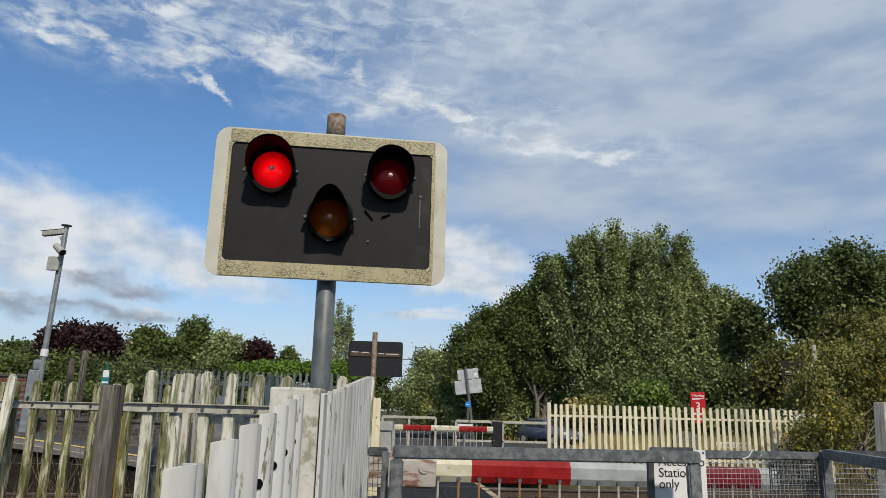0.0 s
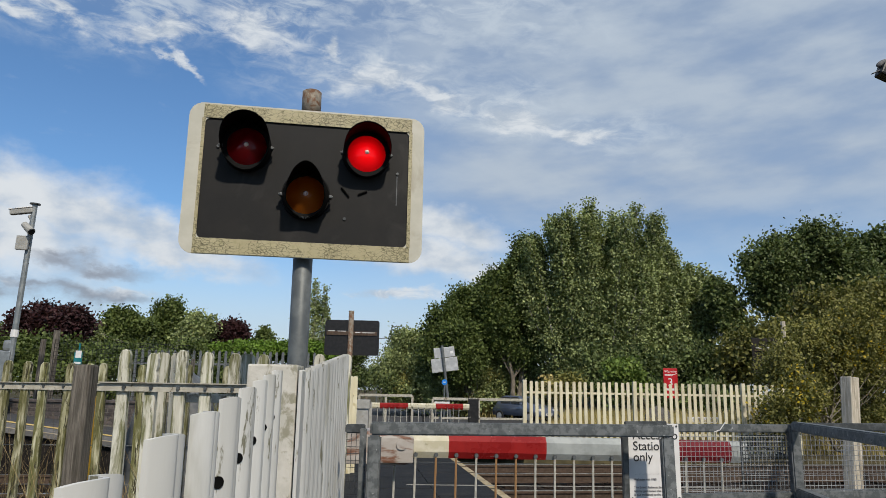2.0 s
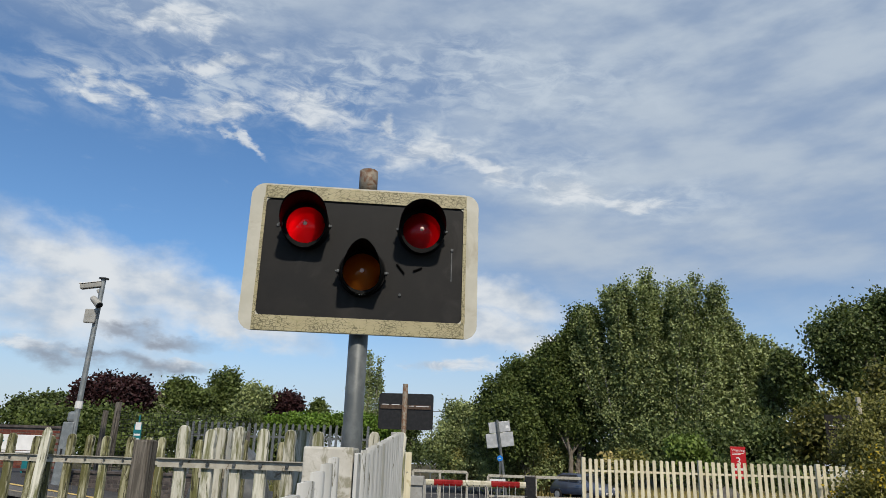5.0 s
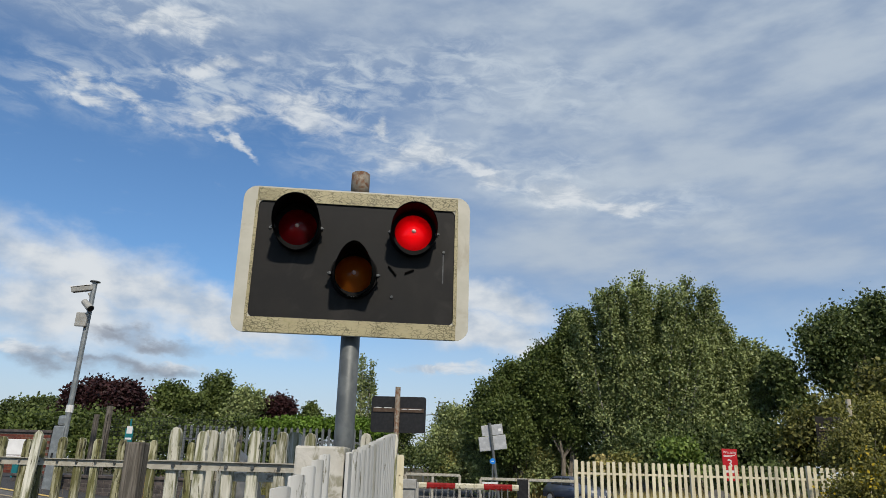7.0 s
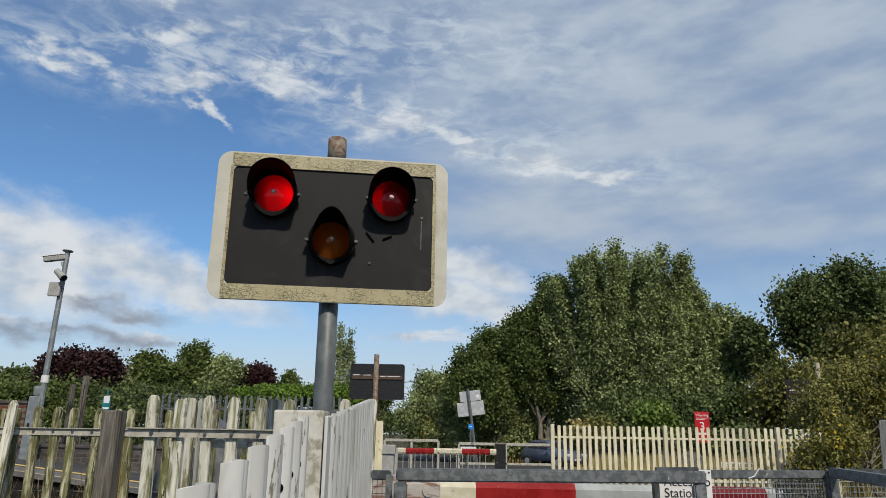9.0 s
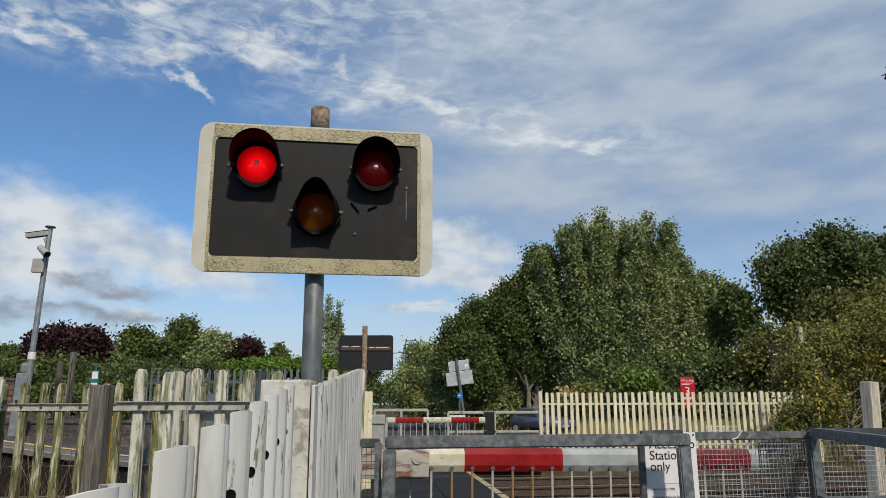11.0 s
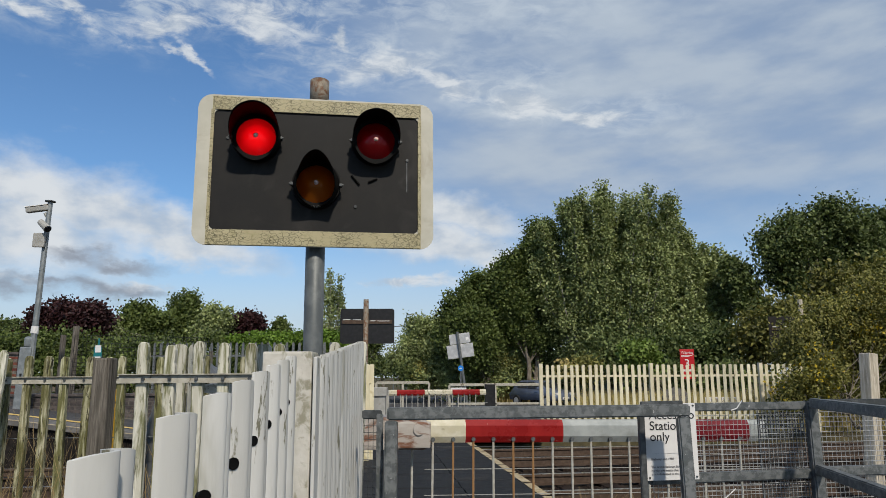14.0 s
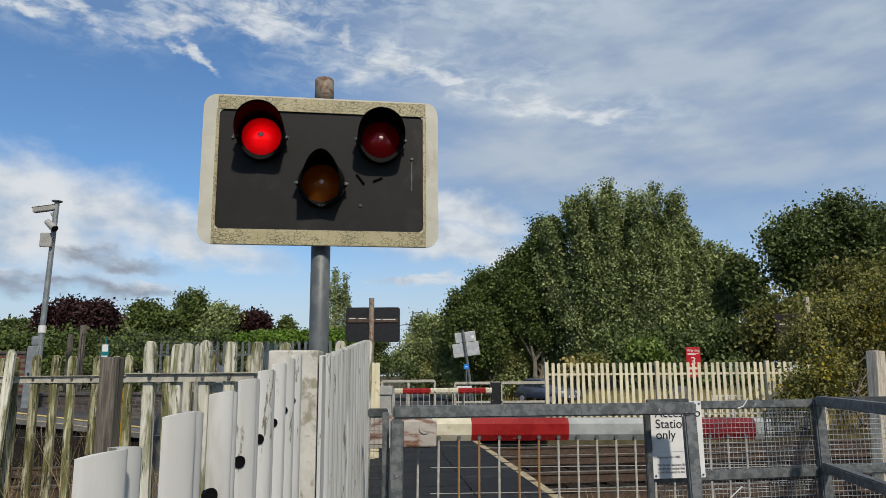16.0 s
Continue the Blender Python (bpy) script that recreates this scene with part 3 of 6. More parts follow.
def fast_mesh(name, verts, faces, mat, parent=None):
    """A mesh from arrays of corners and of faces with one count of corners."""
    me = bpy.data.meshes.new(name)
    k = faces.shape[1]
    me.vertices.add(len(verts))
    me.vertices.foreach_set("co", np.ascontiguousarray(verts, dtype=np.float32).ravel())
    me.loops.add(faces.size)
    me.loops.foreach_set("vertex_index", np.ascontiguousarray(faces, dtype=np.int32).ravel())
    me.polygons.add(len(faces))
    me.polygons.foreach_set("loop_start", np.arange(0, faces.size, k, dtype=np.int32))
    me.update(calc_edges=True)
    me.materials.append(M[mat])
    ob = new(name, me)
    if parent:
        ob.parent = parent
    return ob


make_deck()
make_tracks()

# ---- trees and hedges ----


def leaf_cloud(rng, lobes, n, size, shell=0.55, tuft=0.5):
    """Corners of n small folded leaves, bunched in tufts over the lobes (x, y, z, rx, ry, rz)."""
    lobes = np.array(lobes, dtype=float)
    w = lobes[:, 3] * lobes[:, 5]
    per = 26
    tn = max(n // per, 8)
    pick = rng.choice(len(lobes), tn, p=w / w.sum())
    # each lobe bulges into smaller heads; tufts sit on the heads
    heads = 16
    hd = rng.normal(size=(len(lobes), heads, 3))
    hd /= np.linalg.norm(hd, axis=2)[:, :, None]
    hr = rng.uniform(0.30, 0.5, (len(lobes), heads))
    which = rng.integers(heads, size=tn)
    d = rng.normal(size=(tn, 3))
    d[:, 2] += 0.35
    d /= np.linalg.norm(d, axis=1)[:, None]
    rad = rng.uniform(shell * 0.6, 1.0, tn) ** 0.7
    c = lobes[pick, :3] + (hd[pick, which] * 0.66 + d * (rad * hr[pick, which])[:, None]) * lobes[pick, 3:]
    spread = np.clip(np.abs(rng.normal(tuft, tuft * 0.3, tn)), 0, tuft * 1.6)
    idx = np.repeat(np.arange(tn), per)
    p = c[idx] + np.clip(rng.normal(size=(tn * per, 3)), -1.7, 1.7) * spread[idx][:, None] * np.array([0.5, 0.5, 0.55])
    m = len(p)
    a = rng.normal(size=(m, 3))
    a[:, 2] -= 0.5
    a /= np.linalg.norm(a, axis=1)[:, None]
    b = np.cross(a, rng.normal(size=(m, 3)))
    b /= np.linalg.norm(b, axis=1)[:, None]
    nrm = np.cross(a, b)
    s = (size * rng.uniform(0.6, 1.35, m))[:, None]
    v = np.stack([p, p + s * (0.5 * a + 0.38 * b + 0.12 * nrm), p + s * a, p + s * (0.5 * a - 0.38 * b + 0.12 * nrm)], axis=1)
    f = np.array([[0, 1, 2], [0, 2, 3]])[None] + (np.arange(m) * 4)[:, None, None]
    return v.reshape(-1, 3), f.reshape(-1, 3), c


def make_tree(name, label, base, lobes, n, size, mat, bark="bark", trunk=0.16, seed=1, stems=1, tuft=0.5, shell=0.5, category="tree", extra=None, limbs=22):
    """Tapered trunk or stems, limbs to the crown's tufts, and the crown's leaves."""
    rng = np.random.default_rng(seed)
    t = thing(name, label, category, base)
    bx, by, bz = base
    loc = [(x - bx, y - by, z - bz, rx, ry, rz) for x, y, z, rx, ry, rz in lobes]
    v, f, c = leaf_cloud(rng, loc, n, size, shell, tuft)
    fast_mesh("crown", v, f, mat, t)
    if extra:
        v2, f2, _ = leaf_cloud(rng, loc, extra[1], size, 0.8, tuft)
        fast_mesh("turned_leaves", v2, f2, extra[0], t)
    top = max(l[2] + 0.3 * l[5] for l in loc)
    roots = []
    for s in range(stems):
        off = Vector((0, 0, 0)) if stems == 1 else Vector((rng.uniform(-1, 1) * 0.28 * abs(loc[0][3]) * 1.5, rng.uniform(-0.6, 0.6), 0))
        bm = B()
        pts = [off + Vector((0, 0, -0.3))]
        steps = 7
        tgt = Vector(loc[s % len(loc)][:3]) + Vector((0, 0, 0.45 * loc[s % len(loc)][5]))
        for k in range(1, steps + 1):
            q = k / steps
            pts.append(off.lerp(tgt, q) + Vector(rng.normal(size=3)) * 0.12 * (1 if k < steps else 0.3))
        for k in range(steps):
            r0, r1 = trunk * (1 - 0.85 * k / steps), trunk * (1 - 0.85 * (k + 1) / steps)
            rod(bm, pts[k], pts[k + 1], r0, r1, 7, k == 0)
        roots.append(pts)
        part("trunk" if stems == 1 else "stem", bm, bark, t, smooth=True)
    bm = B()
    for k in rng.choice(len(c), min(limbs, len(c)), replace=False):
        q = Vector(c[k])
        pts = roots[int(rng.integers(len(roots)))]
        h = min(max((q.z - 0.25 * top) / max(top, 0.1), 0.1), 0.85)
        p = pts[min(int(h * 7), 6)]
        mid = p.lerp(q, 0.5) + Vector((0, 0, -0.06 * (q - p).length))
        rod(bm, p, mid, trunk * 0.3, trunk * 0.18, 5, False)
        rod(bm, mid, q, trunk * 0.18, trunk * 0.05, 5, False)
    tagged(part("branchwork", bm, bark, t, smooth=True), kind="stuff")
    return t


def blades(name, label, rng, xs, ys, zs, h, w, mat, category="grass", lean=0.35):
    """Upright grass blades at the given roots."""
    n = len(xs)
    an = rng.uniform(0, 6.3, n)
    hh = h * rng.uniform(0.5, 1.25, n)
    dx, dy = np.cos(an), np.sin(an)
    lx, ly = rng.normal(size=n) * lean, rng.normal(size=n) * lean
    v = np.empty((n, 5, 3))
    for k, (q, ww) in enumerate(((0, 1), (0, -1), (0.55, -0.7), (0.55, 0.7), (1.0, 0))):
        v[:, k, 0] = xs + dx * w * ww + lx * hh * q ** 2
        v[:, k, 1] = ys + dy * w * ww + ly * hh * q ** 2
        v[:, k, 2] = zs + hh * q
    f = np.array([[0, 1, 2], [0, 2, 3], [3, 2, 4]])[None] + (np.arange(n) * 5)[:, None, None]
    return tagged(fast_mesh(name, v.reshape(-1, 3), f.reshape(-1, 3), mat), label, category, kind="stuff")


def make_poplar(label, base, width, depth, height, leaders, leaves, size, mat, seed, drop=0.40, power=2.6, reach=0.75):
    """Many slim stems fan up from the root to a broad crown; short leafy shoots stand along each stem."""
    rng = np.random.default_rng(seed)
    t = thing("poplar_tree", label, "tree", base)
    per = 13
    cs = []
    for i in range(leaders):
        u = -1 + 2 * (i + rng.uniform(-0.8, 1.8)) / leaders
        u = min(max(u, -1), 1)
        v = rng.uniform(-1, 1) * math.sqrt(max(0.05, 1 - u * u))
        tip_z = height * (1 - drop * abs(u) ** power) * (1 - rng.uniform(0, 0.13) - 0.10 * max(v, 0))
        root = np.array([u * 0.13 * width, v * 0.2 * depth, 0.0])
        tip = np.array([u * width * rng.uniform(0.92, 1.0), v * depth, tip_z])
        bend = rng.normal(size=(2, 2)) * 0.18

        def at(q, root=root, tip=tip, bend=bend):
            q = np.atleast_1d(q)[:, None]
            xy = root[:2] + (tip[:2] - root[:2]) * q ** 0.8 + np.sin(q * 5) * bend[0] * q + np.sin(q * 11) * bend[1] * 0.4
            return np.hstack([xy, tip[2] * q])
        bm = B()
        pts = at(np.linspace(0, 1, 9))
        for k in range(8):
            r = 0.10 * (1 - k / 8.4) * min(1.0, height / 12)
            rod(bm, pts[k] - np.array([0, 0, 0.3 if k == 0 else 0]), pts[k + 1], r, r * 0.84, 6, False)
        part("stem", bm, "birch", t, smooth=True)
        n = int(leaves / leaders / per * (tip_z / height))
        q = 0.10 + 0.90 * rng.random(n) ** 0.8
        a = rng.uniform(0, 2 * math.pi, n)
        out = rng.uniform(0.05, 1, n) ** 0.6 * reach * np.clip(1.15 - q, 0.26, 0.8) * (0.6 + 0.5 * np.sin(q * 23 + i) ** 2)
        c = at(q)
        c[:, 0] += np.cos(a) * out
        c[:, 1] += np.sin(a) * out
        c[:, 2] += out * 0.35
        cs.append(c)
    c = np.vstack(cs)
    m = len(c) * per
    idx = np.repeat(np.arange(len(c)), per)
    p = c[idx] + np.clip(rng.normal(size=(m, 3)), -1.8, 1.8) * np.array([0.13, 0.13, 0.27])
    a = rng.normal(size=(m, 3))
    a[:, 2] -= 0.2
    a /= np.linalg.norm(a, axis=1)[:, None]
    b = np.cross(a, rng.normal(size=(m, 3)))
    b /= np.linalg.norm(b, axis=1)[:, None]
    nrm = np.cross(a, b)
    s = (size * rng.uniform(0.6, 1.3, m))[:, None]
    v = np.stack([p, p + s * (0.5 * a + 0.42 * b + 0.1 * nrm), p + s * a, p + s * (0.5 * a - 0.42 * b + 0.1 * nrm)], axis=1)
    f = np.array([[0, 1, 2], [0, 2, 3]])[None] + (np.arange(m) * 4)[:, None, None]
    fast_mesh("crown", v.reshape(-1, 3), f.reshape(-1, 3), mat, t)
    return t


def make_woods():
    T = make_tree
    make_poplar("tall multi-stemmed poplar with grey-green leaves beside the road", (11.95, 45, 0.0), 5.55, 3.4, 13.2, 64, 290000, 0.145, "leaf_poplar", 3, 0.26, 2.8, 1.9)
    T("deciduous_tree", "dark green tree close against the tall poplar", (6.9, 46, 0.0), [(7.2, 46.0, 8.8, 1.6, 1.2, 2.2), (5.9, 46.0, 7.2, 1.8, 1.2, 2.0), (7.7, 46.3, 10.2, 1.1, 0.9, 1.5), (7.0, 45.6, 5.5, 2.2, 1.2, 2.4)], 56000, 0.16, "leaf_mid", "bark", 0.18, 33, 2, 0.55, 0.4)
    make_poplar("younger poplar leaning out beside the tall one", (17.2, 45.6, 0.0), 2.6, 2.2, 9.8, 24, 64000, 0.165, "leaf_poplar", 6, 0.3, 2.6, 1.3)
    T("poplar_tree", "poplar with olive leaves and low boughs", (17.5, 47, -0.4), [(17.44, 47.0, 6.84, 2.22, 1.39, 2.78), (18.78, 46.0, 7.08, 1.27, 1.18, 2.36), (15.79, 45.0, 4.11, 3.19, 1.91, 2.48), (17.57, 45.0, 3.74, 1.95, 1.17, 2.13)], 34800, 0.215, "leaf_poplar", "birch", 0.14, 5, 3, 0.55, 0.4, limbs=36)
    T("deciduous_tree", "rounded broadleaf tree behind the road sign", (4.5, 47, -0.4), [(4.20, 47.0, 6.22, 2.22, 1.33, 2.04), (2.28, 46.0, 5.41, 1.45, 0.87, 1.63), (2.92, 45.0, 3.91, 2.13, 1.28, 1.77), (5.36, 47.0, 7.71, 1.30, 0.78, 1.48)], 58000, 0.17, "leaf_mid", "bark", 0.2, 7, 2, 0.55, 0.4)
    T("deciduous_tree", "dark shaded tree at the wood's edge", (3.2, 51, -0.4), [(6.16, 51.0, 5.80, 2.41, 2.01, 4.02), (4.42, 50.0, 4.16, 2.76, 1.65, 2.36), (7.57, 50.0, 4.13, 2.36, 1.42, 2.36)], 52000, 0.18, "leaf_dark", "bark", 0.2, 8, 2, 0.6, 0.4)
    T("willow_tree", "low grey-green willow at the roadside", (0.2, 49, -0.4), [(0.10, 49.0, 4.16, 1.74, 1.04, 1.35), (-1.40, 48.0, 3.01, 1.13, 0.68, 0.95), (1.59, 48.0, 3.34, 1.89, 1.13, 1.70), (1.26, 49.0, 5.10, 0.97, 0.58, 0.97)], 32000, 0.16, "leaf_poplar", "bark", 0.12, 9, 2, 0.5, 0.4)
    T("deciduous_tree", "tall dark oak with gaps in its crown", (23.5, 42, -0.4), [(23.84, 42.0, 9.65, 2.98, 1.79, 1.99), (21.68, 42.0, 8.97, 1.82, 1.09, 1.65), (25.01, 42.0, 10.70, 1.65, 0.99, 1.16), (23.79, 43.0, 7.36, 3.05, 1.83, 1.69), (26.18, 42.0, 8.58, 1.99, 1.19, 1.99)], 58000, 0.19, "leaf_dark", "bark", 0.28, 11, 2, 0.72, 0.5, limbs=50)
    T("deciduous_tree", "dark tree at the wood's far end", (31.0, 44, -0.4), [(29.31, 44.0, 10.75, 1.73, 1.04, 1.73), (31.20, 44.0, 9.63, 2.77, 1.66, 2.77), (29.50, 44.0, 7.82, 2.43, 1.46, 2.08), (32.34, 44.0, 7.07, 2.77, 1.66, 3.12)], 26100, 0.246, "leaf_dark", "bark", 0.25, 12, 1, 0.55, 0.35)
    T("small_tree", "spindly dark tree in the gap of the wood", (19.2, 43, -0.4), [(19.16, 43.0, 7.05, 1.02, 0.68, 1.35), (18.70, 43.0, 7.76, 0.51, 0.42, 0.85), (19.78, 43.0, 6.00, 1.02, 0.61, 1.19)], 7540, 0.225, "leaf_dark", "bark", 0.12, 13, 1, 0.45, 0.3)
    T("scrub_bush", "dense dark undergrowth below the trees", (12, 41, -0.4), [(15.30, 38.0, 1.45, 3.89, 2.33, 0.78), (12.4, 39.0, 1.43, 2.60, 1.6, 0.60), (-1.52, 52.0, 2.14, 2.46, 1.47, 0.57), (0.86, 50.0, 2.08, 2.76, 1.65, 0.71), (3.9, 54.0, 2.2, 3.3, 1.2, 0.8), (-1.37, 47.0, 1.83, 1.11, 0.67, 0.30), (8.2, 53.5, 1.9, 2.5, 1.0, 0.6), (9.6, 52.0, 2.5, 4.60, 1.6, 1.4), (13.32, 41.0, 2.61, 4.20, 2.52, 1.45), (17.50, 40.0, 2.84, 2.84, 1.70, 1.58), (5.6, 54.0, 2.9, 3.4, 1.5, 1.6), (0.9, 54.0, 2.6, 3.2, 1.5, 1.0), (21.14, 40.0, 3.74, 2.84, 1.70, 1.89), (23.71, 40.0, 3.39, 2.84, 1.70, 2.21)], 60900, 0.205, "leaf_dark", "bark", 0.05, 14, 3, 0.6, 0.3, "bush")
    T("scrub_bush", "olive scrub filling the wood's edge down to the verge", (4.5, 50, 0.0), [(3.2, 46.4, 1.4, 2.4, 1.0, 1.3), (6.0, 47.0, 1.7, 2.3, 1.0, 1.5), (9.4, 46.8, 1.7, 2.0, 1.0, 1.4), (0.4, 47.5, 1.5, 2.0, 1.0, 1.2), (4.6, 47.2, 2.6, 1.8, 0.9, 1.2)], 42000, 0.15, "leaf_poplar", "bark", 0.05, 34, 4, 0.45, 0.3, "bush", ("leaf_autumn", 9000))
    T("scrub_bush", "light green bush behind the pale fence", (10.7, 30, -0.2), [(8.68, 30.0, 2.37, 0.90, 0.54, 0.52), (9.25, 30.0, 2.08, 0.59, 0.35, 0.35)], 5220, 0.154, "leaf_bright", "bark", 0.03, 15, 3, 0.3, 0.3, "bush")
    T("scrub_bush", "yellowing scrub beside the road", (6.2, 48, -0.3), [(4.83, 50.0, 1.76, 1.18, 0.71, 0.39), (6.0, 50.5, 2.3, 1.2, 0.65, 0.95), (8.32, 49.0, 2.35, 0.97, 0.58, 0.69), (7.03, 33.0, 1.80, 1.04, 0.62, 0.39)], 10150, 0.154, "leaf_autumn", "bark", 0.03, 16, 3, 0.35, 0.3, "bush", ("dry_grass", 1500))
    T("scrub_bush", "tangled hawthorn with yellowing leaves by the fence", (11.9, 19, 0), [(9.39, 18.0, 2.37, 0.48, 0.30, 0.60), (11.29, 19.0, 2.55, 1.20, 0.72, 1.05), (12.27, 19.0, 2.99, 1.05, 0.63, 1.05), (9.02, 16.6, 1.51, 0.59, 0.35, 0.52), (8.55, 16.8, 1.13, 0.40, 0.24, 0.33), (11.44, 19.0, 1.20, 1.50, 0.90, 0.75), (12.94, 19.0, 2.08, 1.20, 0.75, 1.50), (10.98, 19.5, 2.89, 0.61, 0.37, 0.61), (10.3, 19.4, 2.2, 0.8, 0.4, 0.6)], 72000, 0.075, "leaf_autumn", "bark", 0.04, 17, 5, 0.34, 0.3, "bush", ("leaf_yellow", 1500), limbs=60)
    T("scrub_bush", "brown-green scrub behind the hawthorn", (13.5, 25, 0), [(13.28, 25.0, 3.50, 1.18, 0.71, 0.98), (12.46, 26.0, 2.76, 1.23, 0.74, 1.02), (15.03, 25.0, 4.49, 1.58, 0.95, 0.69), (16.71, 25.0, 4.68, 1.38, 0.83, 0.79)], 31900, 0.143, "leaf_autumn", "bark", 0.05, 18, 4, 0.45, 0.3, "bush")
    T("copper_beech", "purple-leaved tree behind the station fence", (-22, 45, -0.4), [(-22.27, 45.0, 5.07, 2.13, 1.28, 1.13), (-23.41, 45.0, 4.56, 1.42, 0.85, 0.89), (-20.26, 44.0, 4.80, 1.39, 0.83, 0.97)], 21750, 0.205, "leaf_purple", "bark", 0.14, 21, 3, 0.5, 0.35, limbs=40)
    T("copper_beech", "small purple-leaved tree in a garden", (-11.8, 50, -0.4), [(-12.32, 50.0, 5.13, 1.10, 0.66, 0.79), (-13.08, 50.0, 4.76, 0.98, 0.59, 0.71)], 8700, 0.205, "leaf_purple", "bark", 0.1, 22, 2, 0.45, 0.3)
    T("deciduous_tree", "green garden tree with a loose crown", (-19.5, 50, -0.4), [(-19.70, 50.0, 5.60, 1.18, 0.71, 0.95), (-20.71, 50.0, 4.65, 1.38, 0.83, 0.87), (-18.43, 50.0, 4.82, 1.38, 0.83, 0.98)], 21750, 0.205, "leaf_mid", "bark", 0.14, 23, 2, 0.5, 0.4)
    T("deciduous_tree", "tall rounded garden tree", (-16.3, 52, -0.4), [(-17.28, 52.0, 6.62, 0.98, 0.59, 0.82), (-17.23, 52.0, 5.73, 1.23, 0.74, 0.98), (-17.98, 52.0, 4.94, 1.43, 0.86, 1.02), (-16.20, 52.0, 5.12, 1.23, 0.74, 1.02)], 21750, 0.205, "leaf_mid", "bark", 0.16, 24, 2, 0.5, 0.4)
    T("deciduous_tree", "feathery garden tree with light stems", (-13.6, 48, -0.4), [(-13.87, 48.0, 5.20, 1.13, 0.68, 1.06), (-14.40, 48.0, 4.65, 1.06, 0.64, 0.76), (-21.35, 48.0, 4.73, 1.13, 0.68, 0.95)], 11600, 0.184, "leaf_poplar", "birch", 0.1, 25, 3, 0.45, 0.3)
    T("conifer_tree", "small pointed garden conifer", (-11.6, 60, -0.4), [(-12.01, 60.0, 5.60, 0.57, 0.35, 0.71), (-11.99, 60.0, 5.13, 0.95, 0.57, 0.57)], 7250, 0.205, "leaf_mid", "bark", 0.1, 26, 1, 0.35, 0.3)
    make_poplar("slender tall poplar with a thin feathery crown", (-7.1, 55, 0.0), 1.9, 1.2, 10.2, 13, 11000, 0.17, "leaf_poplar", 27, 0.42, 1.3, 0.8)
    T("deciduous_tree", "dark bushes at the far end of the station", (-29.5, 50, -0.4), [(-27.86, 50.0, 4.54, 1.58, 0.95, 0.79), (-29.74, 50.0, 4.57, 1.97, 1.18, 0.79), (-27.08, 50.0, 4.15, 1.18, 0.71, 0.55)], 15950, 0.205, "leaf_dark", "bark", 0.12, 28, 2, 0.5, 0.4)
    T("hedge", "green hedge growth behind the platform", (-18, 34, 0), [(-17.00, 33.0, 1.80, 3.64, 2.18, 0.68), (-13.04, 33.0, 1.74, 4.16, 2.50, 0.68), (-9.51, 39.0, 1.71, 4.92, 2.95, 0.68), (-17.06, 33.0, 2.49, 3.12, 1.87, 0.57), (-13.59, 33.0, 2.45, 3.90, 2.34, 0.57), (-10.13, 39.0, 2.39, 4.61, 2.77, 0.55), (-16.09, 34.0, 3.02, 4.02, 2.41, 0.59), (-13.50, 36.0, 3.20, 3.40, 2.04, 0.45), (-20.16, 34.0, 2.94, 2.14, 1.29, 0.59), (-11.95, 38.0, 3.41, 1.80, 1.08, 0.45)], 34800, 0.164, "leaf_mid", "bark", 0.04, 29, 3, 0.4, 0.3, "hedge")
    T("clipped_hedge", "clipped bright green hedge with a flat top", (-8.5, 40, 0), [(-8.90, 40.0, 3.41, 2.84, 1.70, 0.44), (-6.13, 40.0, 3.50, 2.21, 1.32, 0.44), (-4.58, 40.0, 3.26, 1.26, 0.76, 0.44)], 31900, 0.154, "leaf_hedge", "bark", 0.04, 30, 3, 0.25, 0.3, "hedge")
    T("deciduous_tree", "dark tree over the far end of the road", (-3.2, 60, -0.4), [(-4.55, 60.0, 3.89, 1.04, 0.71, 1.42), (-6.41, 60.0, 4.37, 1.42, 0.85, 1.42), (-3.84, 60.0, 2.49, 1.18, 0.71, 0.71)], 11600, 0.205, "leaf_dark", "bark", 0.1, 31, 2, 0.5, 0.4)
    rng = np.random.default_rng(40)
    n = 26000
    xs, ys = rng.uniform(2.6, 15, n), rng.uniform(18.3, 33, n)
    keep = xs > 0.215 * ys + 0.05
    xs, ys, n = xs[keep], ys[keep], int(keep.sum())
    blades("dry_grass", "tall straw-coloured dry grass behind the pale fence", rng, xs, ys, np.array([lift(y) - 0.12 for y in ys]), 0.85, 0.012, "dry_grass")
    n = 14000
    ys = rng.uniform(26, 60, n)
    xs = np.where(rng.random(n) < 0.5, 2.9 + np.maximum(ys - 20, 0) * 0.3 + rng.uniform(0, 3, n), -2.2 - np.maximum(ys - 30, 0) * 0.12 - rng.uniform(0, 3.5, n))
    blades("verge_grass", "dry roadside verge grass", rng, xs, ys, np.array([lift(y) - 0.12 for y in ys]), 0.55, 0.02, "dry_grass")
    n = 5000
    xs, ys = rng.uniform(3.0, 9.5, n), rng.uniform(46.6, 52, n)
    blades("verge_grass", "pale dry grass bank behind the parked car", rng, xs, ys, np.array([lift(y) - 0.12 for y in ys]), 1.35, 0.03, "dry_grass")
    n = 9000
    ys = rng.uniform(24, 44, n)
    xs = -2.1 - np.maximum(ys - 30, 0) * 0.12 - rng.uniform(0, 4.5, n)
    blades("verge_grass", "tall rough grass on the road's verge", rng, xs, ys, np.array([lift(y) - 0.12 for y in ys]), 0.9, 0.02, "leaf_autumn")
    n = 520
    xs, ys = rng.uniform(-4.2, -1.2, n), rng.uniform(4.3, 6.8, n)
    blades("dead_stems", "dead brown grass stems along the old fence", rng, xs, ys, np.array([lift(y) - 0.12 for y in ys]), 1.1, 0.004, "straw", lean=0.28)
    n = 700
